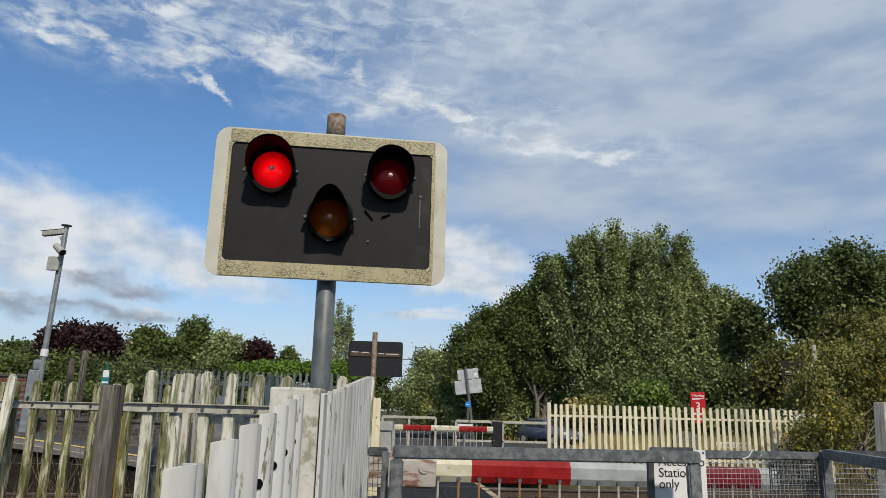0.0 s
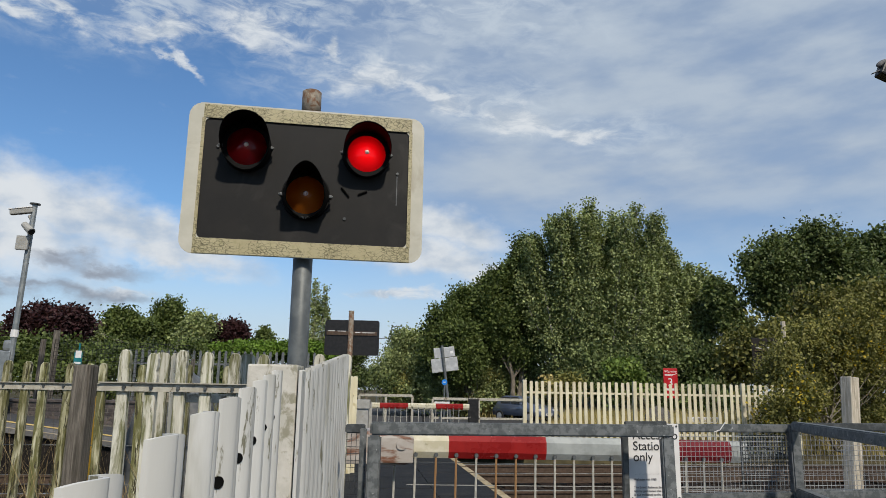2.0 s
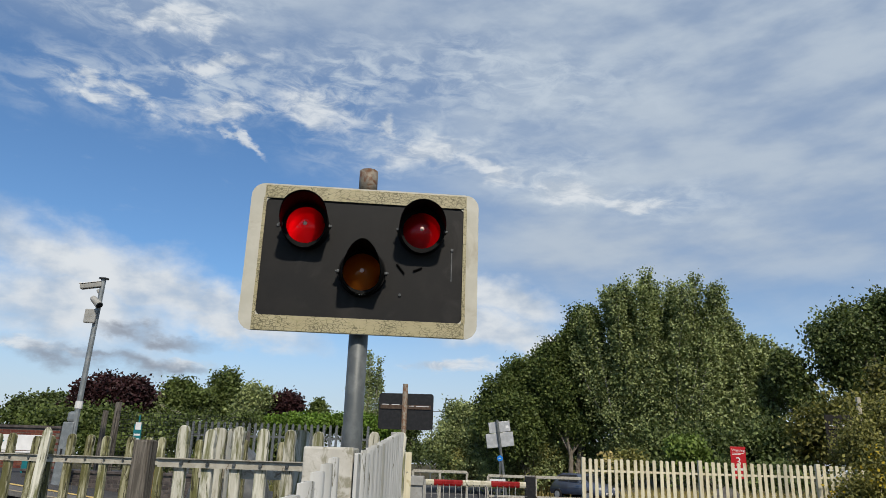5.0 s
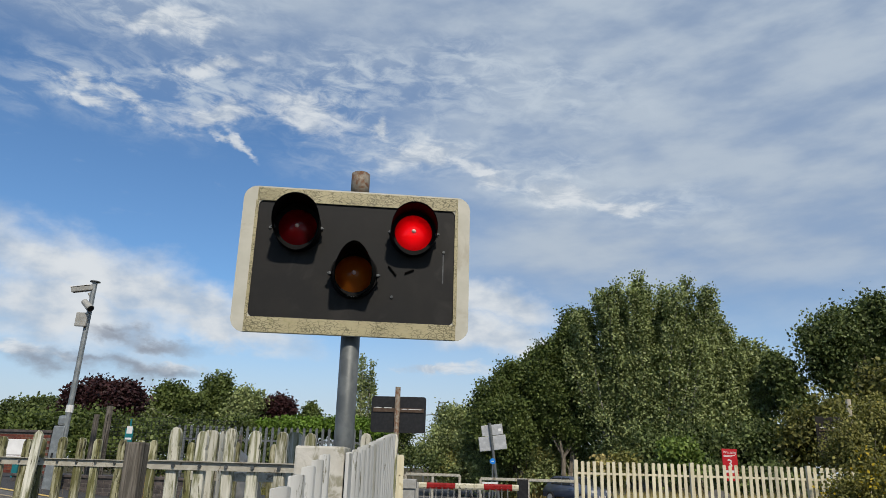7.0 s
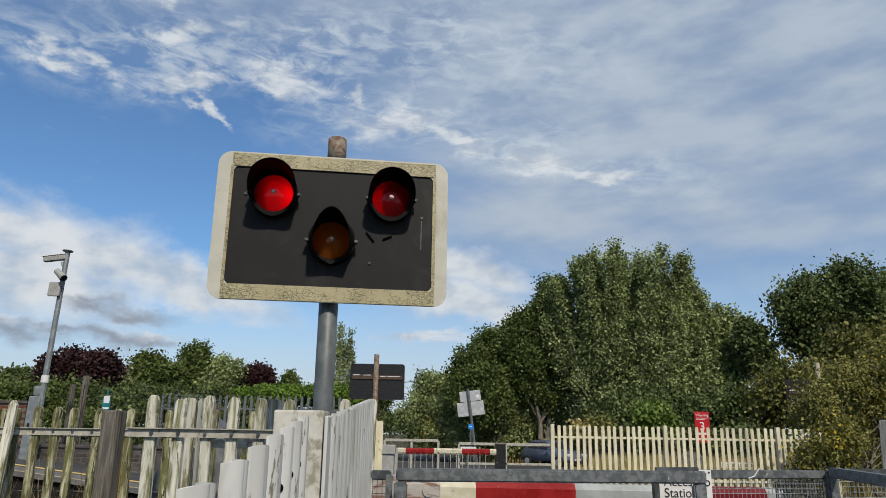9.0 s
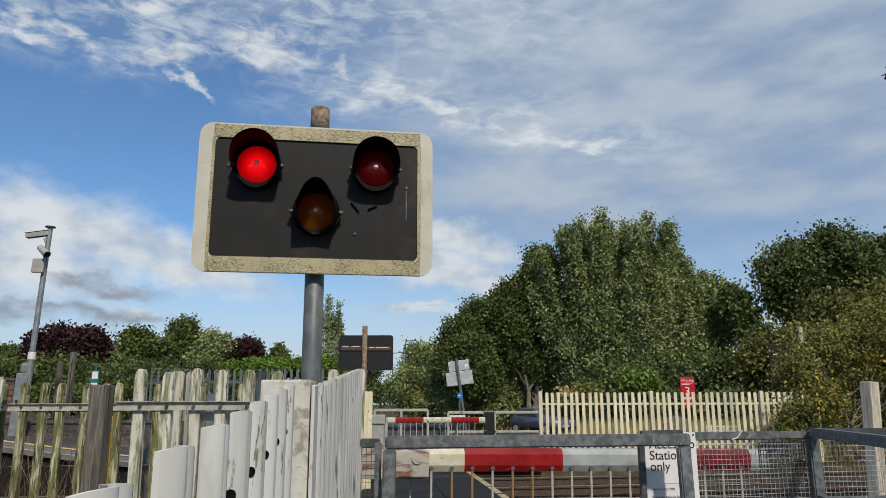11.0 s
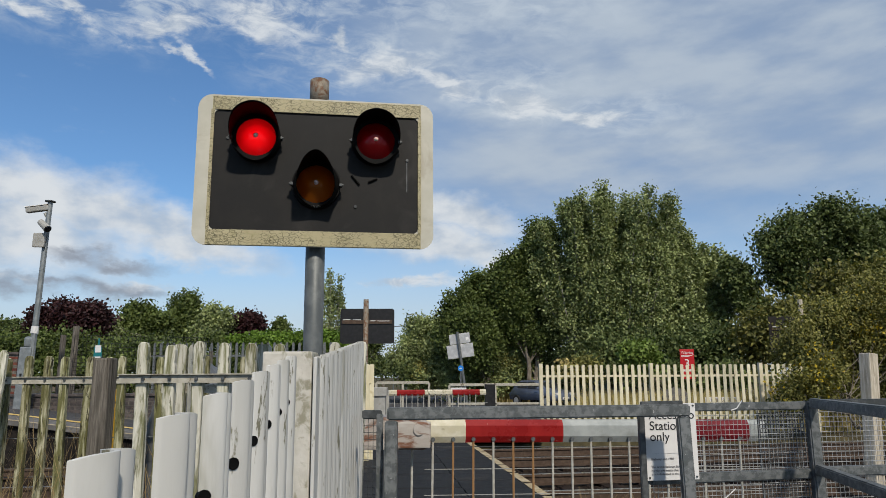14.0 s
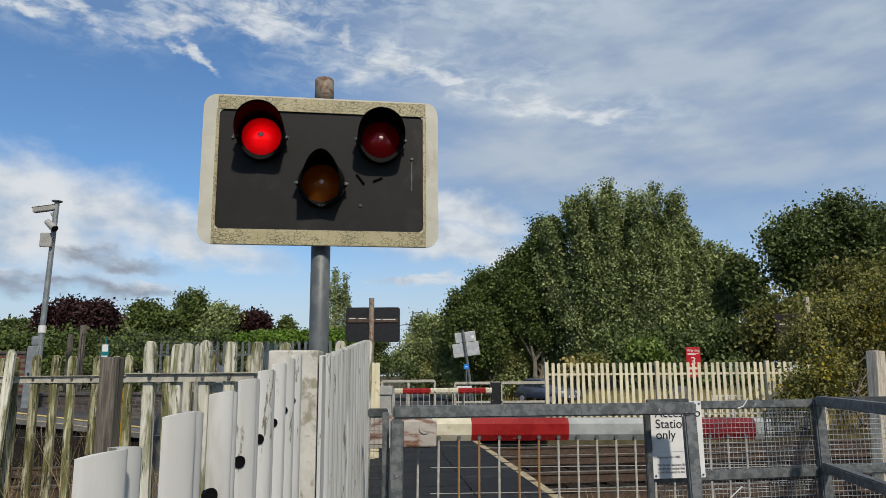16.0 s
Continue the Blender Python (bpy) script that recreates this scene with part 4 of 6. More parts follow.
    xs, ys = rng.uniform(1.0, 3.0, n), rng.uniform(6.4, 7.4, n)
    blades("dead_stems", "dead grass by the track", rng, xs, ys, np.array([lift(y) - 0.1 for y in ys]), 0.3, 0.005, "straw")


make_woods()

# ---- the warning signal ----


def hood_mesh(r, length, under, narrow):
    """A lamp hood: a tube cut away below, its wall 3 mm thick."""
    bm = B()
    n, k = 36, 8
    grid = []
    for wall in (r, r - 0.003):
        rows = []
        for j in range(k + 1):
            ring = []
            for i in range(n):
                a = 2 * math.pi * i / n
                up = (math.sin(a) + 1) / 2
                ln = under + (length - under) * min(1.0, up * 1.25) ** 0.8
                q = j / k
                ring.append(bm.verts.new((wall * math.cos(a) * (1 - narrow * q * up), -ln * q, wall * math.sin(a) * (1 + 0.04 * q))))
            rows.append(ring)
        grid.append(rows)
    for w in (0, 1):
        for j in range(k):
            for i in range(n):
                bm.faces.new((grid[w][j][i], grid[w][j][(i + 1) % n], grid[w][j + 1][(i + 1) % n], grid[w][j + 1][i]))
    for i in range(n):
        bm.faces.new((grid[0][k][i], grid[0][k][(i + 1) % n], grid[1][k][(i + 1) % n], grid[1][k][i]))
    bmesh.ops.recalc_face_normals(bm, faces=bm.faces)
    return bm


def dome(bm, r, bulge, y=0.0, n=32, k=8):
    rings = []
    for j in range(1, k + 1):
        q = j / k
        rings.append([bm.verts.new((r * q * math.cos(2 * math.pi * i / n), y - bulge * math.sqrt(max(0.0, 1 - q * q)) if abs(bulge) > 0.09 else y - bulge * (1 - q * q), r * q * math.sin(2 * math.pi * i / n))) for i in range(n)])
    tip = bm.verts.new((0, y - bulge, 0))
    for i in range(n):
        bm.faces.new((tip, rings[0][i], rings[0][(i + 1) % n]))
        for j in range(k - 1):
            bm.faces.new((rings[j][i], rings[j + 1][i], rings[j + 1][(i + 1) % n], rings[j][(i + 1) % n]))
    bmesh.ops.recalc_face_normals(bm, faces=bm.faces)
    return bm


FLASHERS = []


def make_lamp(signal, u, v, red):
    """Housing behind the board, lens, hood and clips; in a red one a disc turns its lit face to the lens."""
    lamp = part("lamp", ring_prism(B(), [(0.1285 * math.cos(i * math.pi / 18), 0.1285 * math.sin(i * math.pi / 18)) for i in range(36)],
                                   [(0.104 * math.cos(i * math.pi / 18), 0.104 * math.sin(i * math.pi / 18)) for i in range(36)], 0.05), "hood_in", signal,
                "flashing red lamp" if red else "unlit amber lamp")
    lamp.matrix_basis = pose(u, -0.05, v)
    back = B()
    rod(back, (0, 0.05, 0), (0, 0.30, 0), 0.119, n=36, caps=False)
    rod(back, (0, 0.30, 0), (0, 0.304, 0), 0.119, n=36)
    part("housing", back, "hood_in", lamp)
    part("lens", dome(B(), 0.104, 0.036, 0.005), "lens_red" if red else "lens_amber", lamp, "glossy domed red lens" if red else "glossy domed amber lens", True)
    part("hood", hood_mesh(0.129 if red else 0.122, (0.185 if u < 0 else 0.145) if red else 0.21, 0.012, 0.03 if red else 0.42), "hood_in", lamp, "black visor over the lens", True)
    # added nub, its pale colour gives the lens a highlight
    part("lens_glint", dome(B(), 0.013, 0.013, -0.029), "lens_glint", lamp, "pale added nub for the glint at the lens's middle", True)
    for sx in (-1, 1):
        clips = B()
        box(clips, (sx * 0.129 - 0.008, -0.02, -0.014), (sx * 0.129 + 0.008, 0.02, 0.002), 0.003)
        rod(clips, (sx * 0.143, -0.012, -0.006), (sx * 0.127, -0.012, -0.006), 0.006, n=8)
        part("clip", clips, "galv_dark", lamp)
    if not red:
        for sx in (-1, 1):
            clips = B()
            rod(clips, (sx * 0.013, -0.01, -0.122), (sx * 0.004, -0.01, -0.131), 0.003, n=6)
            rod(clips, (sx * 0.013, -0.01, -0.122), (sx * 0.026, -0.01, -0.126), 0.003, n=6)
            part("drip_hook", clips, "galv", lamp)
    if red:
        disc = part("reflector", dome(B(), 0.101, -0.101), "reflector", lamp, "dull red back of the lamp", True)
        part("light", dome(B(), 0.1015, 0.1015, -0.001), "glow_red", disc, "lit red face, brightest at its middle", True)
        disc.matrix_basis = pose(0, 0.106, 0)
        FLASHERS.append((disc, u < 0))
    else:
        part("reflector", rod(B(), (0, 0.06, 0), (0, 0.066, 0), 0.103, n=32), "amber_back", lamp)
    return lamp


def make_signal():
    s = thing("warning_signal", "level crossing warning signal, black board with crazed white border", "traffic signal", (-0.585, 3.77, 2.600), TURN)
    # the board has real openings for the lamps
    bm = outline_prism(B(), round_rect(1.12, 0.68, 0.012), 0.006)
    board = part("backing_board", bm, "board", s)
    for u, v in LAMPS:
        cut = B()
        rod(cut, (u, -0.1, v), (u, 0.1, v), 0.112, n=36)
        c = part("cutter", cut, "board")
        md = board.modifiers.new("opening", "BOOLEAN")
        md.operation, md.object, md.solver = "DIFFERENCE", c, "EXACT"
        c.parent = s
        bpy.context.view_layer.update()
        deps = bpy.context.evaluated_depsgraph_get()
        me = bpy.data.meshes.new_from_object(board.evaluated_get(deps))
        board.modifiers.clear()
        board.data = me
        bpy.data.objects.remove(c)
    ow, oh = 1.270, 0.828
    rim = part("border", ring_prism(B(), round_rect(ow, oh, 0.075), round_rect(1.100, 0.660, 0.03), 0.005), "border", s, "white border panel")
    rim.matrix_basis = pose(0.0, -0.006, -0.004)
    film = 0.0035
    for name, x0, x1, z0, z1 in (("film_strip", -0.56, 0.565, 0.325, 0.401), ("film_strip", -0.565, 0.565, -0.415, -0.333),
                                 ("film_strip", -0.566, -0.549, -0.3325, 0.3245), ("film_strip", 0.549, 0.568, -0.3325, 0.3245)):
        part(name, box(B(), (x0, -0.0065 - film, z0), (x1, -0.0065, z1), 0.001), "crackle", s, "crazed yellowed reflective film")
    for x, z in ((-0.475, 0.17), (0.49, 0.08), (0.21, -0.19)):
        part("bolt", rod(B(), (x, -0.008, z), (x, 0.0, z), 0.008, n=8), "galv_dark", s)
    part("streak", box(B(), (0.486, -0.0015, -0.10), (0.4915, -0.0005, 0.07)), "galv_dark", s, "pale rubbed streak")
    # shadows of the hood's tabs under one lamp, built as dark bars
    for x0, z0, x1, z1 in ((0.186, -0.018, 0.229, -0.069), (0.278, -0.054, 0.326, -0.032)):
        bm = B()
        rod(bm, (x0, -0.006, z0), (x1, -0.006, z1), 0.006, n=4)
        part("tab_shadow", bm, "hood_in", s)
    post = B()
    rod(post, (0.0, 0.09, -2.55), (0.0, 0.09, 0.5), 0.052, n=28)
    rod(post, (0.0, 0.09, -2.50), (0.0, 0.09, -2.47), 0.11, n=28)
    part("post", post, "pole", s, "dull grey painted steel post", True)
    cap = B()
    rod(cap, (0.0, 0.09, 0.40), (0.0, 0.09, 0.556), 0.0535, n=28)
    rod(cap, (0.0, 0.09, 0.556), (0.0, 0.09, 0.562), 0.0535, 0.045, n=28)
    part("post_top", cap, "rusty_pole", s, "rust-streaked top of the post", True)
    for z in (-0.25, 0.25):
        part("bracket", box(B(), (-0.16, 0.01, z - 0.02), (0.16, 0.038, z + 0.02), 0.004), "galv_dark", s)
    for u, v in LAMPS:
        make_lamp(s, u, v, v > 0)


LAMPS = [(-0.322, 0.165), (0.314, 0.170), (0.0, -0.083)]
make_signal()

# ---- fences ----


def fold(q, depth):
    """The folded section of a steel pale: a broad leaf, a step back and a narrower leaf."""
    if q < 0.40:
        return depth * (1 - q / 0.40) ** 1.7
    if q < 0.60:
        f = (q - 0.40) / 0.20
        return depth * 0.62 * (3 * f * f - 2 * f ** 3)
    f = (q - 0.60) / 0.40
    return depth * (0.62 - 0.60 * math.sin(f * math.pi / 2))


def pale_mesh(width, height, depth, kind):
    """A fence pale on its foot: a wavy steel section, or a board with a rounded or pointed top."""
    bm = B()
    if kind == "wavy":
        n, ring = 30, []
        for side in (0, 1):
            seq = range(n + 1) if side == 0 else range(n, -1, -1)
            for i in seq:
                q = i / n
                ring.append(((q - 0.5) * width, fold(q, depth) + side * 0.003, -0.0025 * abs(2 * q - 1) ** 4))
        m = len(ring)
        low = [bm.verts.new((x, y, 0)) for x, y, _ in ring]
        high = [bm.verts.new((x, y, height + z)) for x, y, z in ring]
        cap = [bm.verts.new((x, y, height + z)) for x, y, z in ring]
        for i in range(m):
            bm.faces.new((low[i], low[(i + 1) % m], high[(i + 1) % m], high[i])).smooth = i not in (n, m - 1)
        for i in range(n):
            bm.faces.new((cap[i], cap[i + 1], cap[m - 2 - i], cap[m - 1 - i]))
        bmesh.ops.recalc_face_normals(bm, faces=bm.faces)
        return bm
    w = width / 2
    if kind == "round":
        pts = [(-w, 0), (w, 0), (w, height - w * 0.45), (w * 0.75, height - w * 0.12), (w * 0.35, height), (-w * 0.35, height), (-w * 0.75, height - w * 0.12), (-w, height - w * 0.45)]
    else:
        pts = [(-w, 0), (w, 0), (w, height - w * 1.1), (w * 0.25, height), (-w * 0.25, height), (-w, height - w * 1.1)]
    return outline_prism(bm, pts, depth)


def notched_pale(width, height, depth):
    """A worn board with a nick at each side below its rounded top."""
    w = width / 2
    pts = [(-w, 0), (w, 0), (w, height - 0.120), (w * 0.84, height - 0.10), (w * 0.98, height - 0.075), (w, height - 0.03), (w * 0.7, height - 0.006), (w * 0.2, height),
           (-w * 0.4, height - 0.002), (-w * 0.85, height - 0.02), (-w, height - 0.05), (-w * 0.97, height - 0.09), (-w, height - 0.12)]
    bm = outline_prism(B(), pts, depth)
    front = [e for e in bm.edges if all(abs(v.co.y) < 1e-6 for v in e.verts)]
    bmesh.ops.bevel(bm, geom=front, offset=width * 0.07, segments=1, affect="EDGES")
    return bm


def make_steel_fence():
    f = thing("steel_fence", "white painted steel palisade fence of wavy pales, streaked with dirt", "fence")
    d, side = Vector((-0.0958, 0.9954, 0)), Vector((-0.9954, -0.0958, 0))
    near = part("pale", pale_mesh(0.046, 1.42, 0.0155, "wavy"), "white_pale", f, smooth=False)
    start = side * 0.113
    holes = []
    for i in range(-1, 8):
        p = start + d * ((i + 2.57) * 0.15)
        top = 1.465 + 0.0110 * i
        m = pose(p.x, p.y, top - 1.42, 0, 0, 5.5 + 90 + 1)
        if i == -1:
            near.matrix_basis = m
        else:
            piece("pale", near.data, f, m)
            holes.append(m)
    hole = None
    for m in holes:
        m = m @ Matrix.Translation((-0.022, fold(0.02, 0.0155) - 0.0005, 1.332)) @ pose(0, 0, 0, 0, 0, -52)
        if hole is None:
            hole = part("bolt_hole", rod(B(), (0, -0.0012, 0), (0, 0.004, 0), 0.0065, n=14), "hood_in", f, "dark bolt hole")
            hole.matrix_basis = m
        else:
            piece("bolt_hole", hole.data, f, m)
    b = start + side * 0.05
    for z in (1.16, 0.5):
        bm = rod(B(), b + d * 0.1 + Vector((0, 0, z - 0.05)), b + d * 1.8 + Vector((0, 0, z + 0.11)), 0.022, n=4)
        part("rail", bm, "white_pale", f)
    # corner post and the stretch beyond it
    part("post", box(B(), (-0.45, 2.02, -0.15), (-0.312, 2.14, 1.572), 0.006), "white_post", f, "mottled white fence post")
    part("post", box(B(), (-0.306, 2.0, -0.15), (-0.296, 2.09, 1.556), 0.003), "white_pale", f)
    far = None
    d2 = Vector((-0.0314, 0.9995, 0))
    p0 = Vector((-0.285, 2.10, 0))
    for i in range(14):
        p = p0 + d2 * (0.15 * i)
        m = pose(p.x, p.y, 1.560 + 0.0105 * i - 1.42, 0, 0, 1.8 + 90 - 5)
        if far is None:
            far = part("pale", pale_mesh(0.095, 1.42, 0.022, "wavy"), "white_pale", f)
            far.matrix_basis = m
        else:
            piece("pale", far.data, f, m)
        piece("bolt_hole", hole.data, f, m @ Matrix.Translation((-0.043, fold(0.05, 0.022) - 0.0005, 1.335)) @ pose(0, 0, 0, 0, 0, -42))
    for z in (1.2, 0.5):
        part("rail", rod(B(), p0 + Vector((-0.05, -0.05, z)), p0 + d2 * 2.0 + Vector((-0.05, 0, z + 0.14)), 0.022, n=4), "white_pale", f)


def make_old_fences():
    f = thing("picket_fence", "mossy old picket fence with flaking cream paint on a steel rail", "fence", group="old station fences")
    me = None
    rng = random.Random(3)
    for i in range(18):
        x = -3.885 + i * 0.1515
        m = pose(x, 5.8, 0.02 + rng.uniform(-0.012, 0.012), 0, rng.uniform(-1.2, 1.2))
        if me is None:
            me = part("pale", notched_pale(0.058, 1.65, 0.042), "mossy_pale", f)
            me.matrix_basis = m
        else:
            piece("pale", me.data, f, m)
    for z in (1.49, 0.55):
        bm = B()
        box(bm, (-4.0, 5.79, z - 0.028), (-1.3, 5.795, z + 0.028))
        box(bm, (-4.0, 5.772, z + 0.022), (-1.3, 5.79, z + 0.028))
        part("rail", bm, "rail_white", f, "rusting angle rail")
    for i in range(16):
        part("bolt", rod(B(), (-3.735 + i * 0.1515, 5.778, 1.49), (-3.735 + i * 0.1515, 5.79, 1.49), 0.009, n=8), "galv_dark", f)
    g = thing("picket_fence", "weathered picket fence, pale paint green with algae", "fence", group="old station fences")
    me = None
    for i in range(9):
        x = -1.57 + i * 0.1475
        m = pose(x, 4.12, 0.05 + rng.uniform(-0.012, 0.012), 0, rng.uniform(-1.0, 1.0))
        if me is None:
            me = part("pale", notched_pale(0.060, 1.645, 0.045), "flaked_pale", g)
            me.matrix_basis = m
        else:
            piece("pale", me.data, g, m)
    bm = B()
    box(bm, (-1.704, 4.10, 1.475), (-0.42, 4.106, 1.525))
    box(bm, (-1.704, 4.082, 1.519), (-0.42, 4.10, 1.525))
    part("rail", bm, "rail_white", g, "rusting angle rail")
    for i in range(9):
        part("bolt", rod(B(), (-1.57 + i * 0.1475, 4.088, 1.497), (-1.57 + i * 0.1475, 4.10, 1.497), 0.010, n=8), "galv_dark", g)
    # a second row of broader boards just behind
    h = thing("picket_fence", "broad weathered pickets of a fence close behind", "fence", group="old station fences")
    me = None
    for x in (-1.70, -1.53, -1.15):
        m = pose(x, 5.0, 0.07, 0, rng.uniform(-2, 2))
        if me is None:
            me = part("pale", pale_mesh(0.10, 1.66, 0.03, "round"), "flaked_pale", h)
            me.matrix_basis = m
        else:
            piece("pale", me.data, h, m)
    part("rail", box(B(), (-1.8, 5.03, 1.40), (-0.9, 5.06, 1.46), 0.004), "rail_white", h)
    wf = thing("line_wire", "thin steel wires strung behind the old fence", "wire")
    for z in (1.02, 0.72):
        part("wire", rod(B(), (-4.6, 6.05, z), (-0.9, 6.05, z + 0.02), 0.004, n=5), "galv", wf)
    for x in (-4.6, -0.9):
        part("stake", rod(B(), (x, 6.05, 0), (x, 6.05, 1.1), 0.02, n=6), "galv_dark", wf)
    p = part("fence_post", box(B(), (-2.009, 4.44, -0.1), (-1.905, 4.56, 1.625), 0.012), "old_timber")
    tagged(p, "thick grey weathered timber post with drying cracks", "post")
    q = part("picket", pale_mesh(0.062, 1.64, 0.03, "point"), "flaked_pale")
    q.matrix_basis = pose(-3.30, 5.6, 0.08, 0, 3.0)
    tagged(q, "single cream picket with a pointed top, leaning", "picket")
    q = part("picket", pale_mesh(0.05, 1.6, 0.03, "round"), "cream_pale")
    q.matrix_basis = pose(-2.32, 5.95, 0.12, 0, 2)
    tagged(q, "narrow cream picket behind the timber post", "picket")


def make_far_fence():
    f = thing("pale_fence", "cream painted picket fence beyond the tracks, yellowed paint", "fence", (2.79, 17.5, 0))
    me = None
    for i in range(46):
        x = i * 0.149
        thick = i % 18 == 0
        if thick:
            part("post", box(B(), (x - 0.045, -0.04, 0), (x + 0.045, 0.06, 1.80), 0.008), "cream_pale", f)
            continue
        m = pose(x, 0, 0.14 + 0.006 * math.sin(i * 2.3), 0, 0.5 * math.sin(i * 1.7))
        if me is None:
            me = part("pale", pale_mesh(0.075, 1.63, 0.02, "round"), "cream_pale", f)
            me.matrix_basis = m
        else:
            piece("pale", me.data, f, m)
    for z in (1.5, 0.55):
        part("rail", box(B(), (0, 0.02, z - 0.025), (6.75, 0.045, z + 0.025), 0.004), "cream_pale", f)
    # a short return of the same fence across the road
    g = thing("pale_fence", "short cream picket fence at the road's edge", "fence", (-1.17, 11.9, 0))
    me = None
    for i in range(5):
        m = pose(0.066 * i, 0.12 * i, 0.1)
        if me is None:
            me = part("pale", pale_mesh(0.08, 1.62, 0.02, "round"), "cream_pale", g)
            me.matrix_basis = m
        else:
            piece("pale", me.data, g, m)
    part("rail", rod(B(), (-0.02, 0.04, 1.4), (0.27, 0.55, 1.4), 0.025, n=4), "cream_pale", g)


make_steel_fence()
make_old_fences()
make_far_fence()

# ---- barriers, gate and mesh panels ----


def make_barrier(label, at, length, bands, height, depth, rods, gap, casing, turn=TURN, sag=0.0):
    b = thing("barrier", label, "barrier", at, turn, group="crossing barriers")
    b.matrix_basis = pose(*at, 0, sag, turn)
    h = depth / 2
    prof = [(-h, -h * 0.45), (-h * 0.62, -h), (h * 0.62, -h), (h, -h * 0.45), (h, h * 0.5), (h * 0.55, h), (-h * 0.55, h), (-h, h * 0.5)]
    for x0, x1, mat in bands:
        bm = B()
        a = [bm.verts.new((x0, y * 0.8, height + z)) for y, z in prof]
        c = [bm.verts.new((x1, y * 0.8, height + z)) for y, z in prof]
        bm.faces.new(a[::-1])
        bm.faces.new(c)
        for i in range(8):
            bm.faces.new((a[i], a[(i + 1) % 8], c[(i + 1) % 8], c[i]))
        bmesh.ops.recalc_face_normals(bm, faces=bm.faces)
        part("boom_band", bm, mat, b)
    me = clip = rust = None
    for i in range(rods):
        x = -0.135 + i * gap
        m = pose(x, -h * 0.7, height - h * 0.7)
        if rust is not None and i in (3, 5, 6):
            piece("skirt_rod", rust.data, b, m)
            piece("rod_clip", clip.data, b, m)
        elif me is None:
            me = part("skirt_rod", rod(B(), (0, 0, 0), (0, 0, -0.82), 0.008, n=6), "skirt", b)
            me.matrix_basis = m
            clip = part("rod_clip", rod(B(), (0, -0.012, 0), (0, 0.01, 0), 0.014, n=10), "galv_dark", b)
            clip.matrix_basis = m
        elif rust is None and casing and i == 2:
            rust = part("skirt_rod", rod(B(), (0, 0, 0), (0, 0, -0.82), 0.008, n=6), "rust_rod", b, "rust-stained rod")
            rust.matrix_basis = m
            piece("rod_clip", clip.data, b, m)
        else:
            piece("skirt_rod", me.data, b, m)
            piece("rod_clip", clip.data, b, m)
    for z in (height - h * 1.35, height - 0.245, height - 0.41, height - 0.8):
        part("skirt_rail", box(B(), (-0.05, -h * 0.7 - 0.004, z - 0.002), (length, -h * 0.7 + 0.002, z + 0.002)), "galv_dark" if z > height - h * 1.5 else "cabinet", b)
    if casing:
        part("casing", box(B(), (-0.60, -0.15, height - h * 1.5), (-0.05, 0.2, height + h * 1.3), 0.02), "machine", b, "rust-stained pale machine casing")
        part("column", box(B(), (-0.66, -0.12, -0.05), (-0.46, 0.16, height - h * 1.4), 0.02), "galv_dark", b)
        part("pivot_arm", box(B(), (-0.28, -0.20, height - h * 1.3), (-0.03, -0.15, height + h * 0.95), 0.012), "machine", b)
        part("hub", rod(B(), (-0.11, -0.21, height + 0.02), (-0.11, -0.20, height + 0.02), 0.035, n=20), "machine", b)
    else:
        part("stand", box(B(), (-0.14, -0.06, -0.05), (0.02, 0.08, height + h), 0.01), "cabinet", b)
    return b


DK = "dark_red"
# the outer white bands are coloured grey for the shade on them
near_bands = [(-0.045, 0.225, "white_red"), (0.225, 0.905, "red_band"), (0.905, 1.585, "shaded_white_band"), (1.585, 2.28, DK), (2.28, 2.41, "shaded_white_band"), ]
make_barrier("lowered crossing barrier boom in red and white bands with a skirt", (0.030, 4.99, ROAD), 2.36, near_bands, 0.992, 0.15, 18, 0.1375, True, sag=0.8)
make_barrier("lowered far barrier boom in red and cream bands", (-0.88, 17.6, ROAD), 2.4, [(0, 0.2, "white_red"), (0.2, 0.87, "red_band"), (0.87, 1.54, "white_red"), (1.54, 2.21, "red_band"), (2.21, 2.36, "white_red")], 0.98, 0.135, 17, 0.14, False, 4)
part_tip = thing("barrier_cable", "black cable trailing from the boom's tip", "cable")
bm = B()
pts = [(2.43, 5.2, 1.16), (2.52, 5.22, 1.155), (2.62, 5.22, 1.13), (2.70, 5.22, 1.10), (2.73, 5.22, 1.03)]
for p, q in zip(pts, pts[1:]):
    rod(bm, p, q, 0.006, n=6)
part("cable", bm, "black", part_tip)
for loc, lab in (((0.03, 17.4, ROAD), "slim black marker post"), ((0.36, 17.4, ROAD), "slim black marker post")):
    mk = part("marker_post", box(B(), (-0.02, -0.02, 0), (0.02, 0.02, 0.80), 0.004), "black")
    mk.matrix_basis = pose(*loc)
    tagged(mk, lab, "post", group="marker posts")


def bar(bm, p, q, w):
    """A square tube."""
    p, q = Vector(p), Vector(q)
    d = q - p
    m = Matrix.Translation((p + q) / 2) @ d.to_track_quat("Z", "Y").to_matrix().to_4x4()
    r = bmesh.ops.create_cube(bm, size=1.0, matrix=m @ Matrix.Diagonal((w, w, d.length, 1)))
    bmesh.ops.bevel(bm, geom=list({e for v in r["verts"] for e in v.link_edges}), offset=w * 0.12, segments=2, affect="EDGES")
    return bm


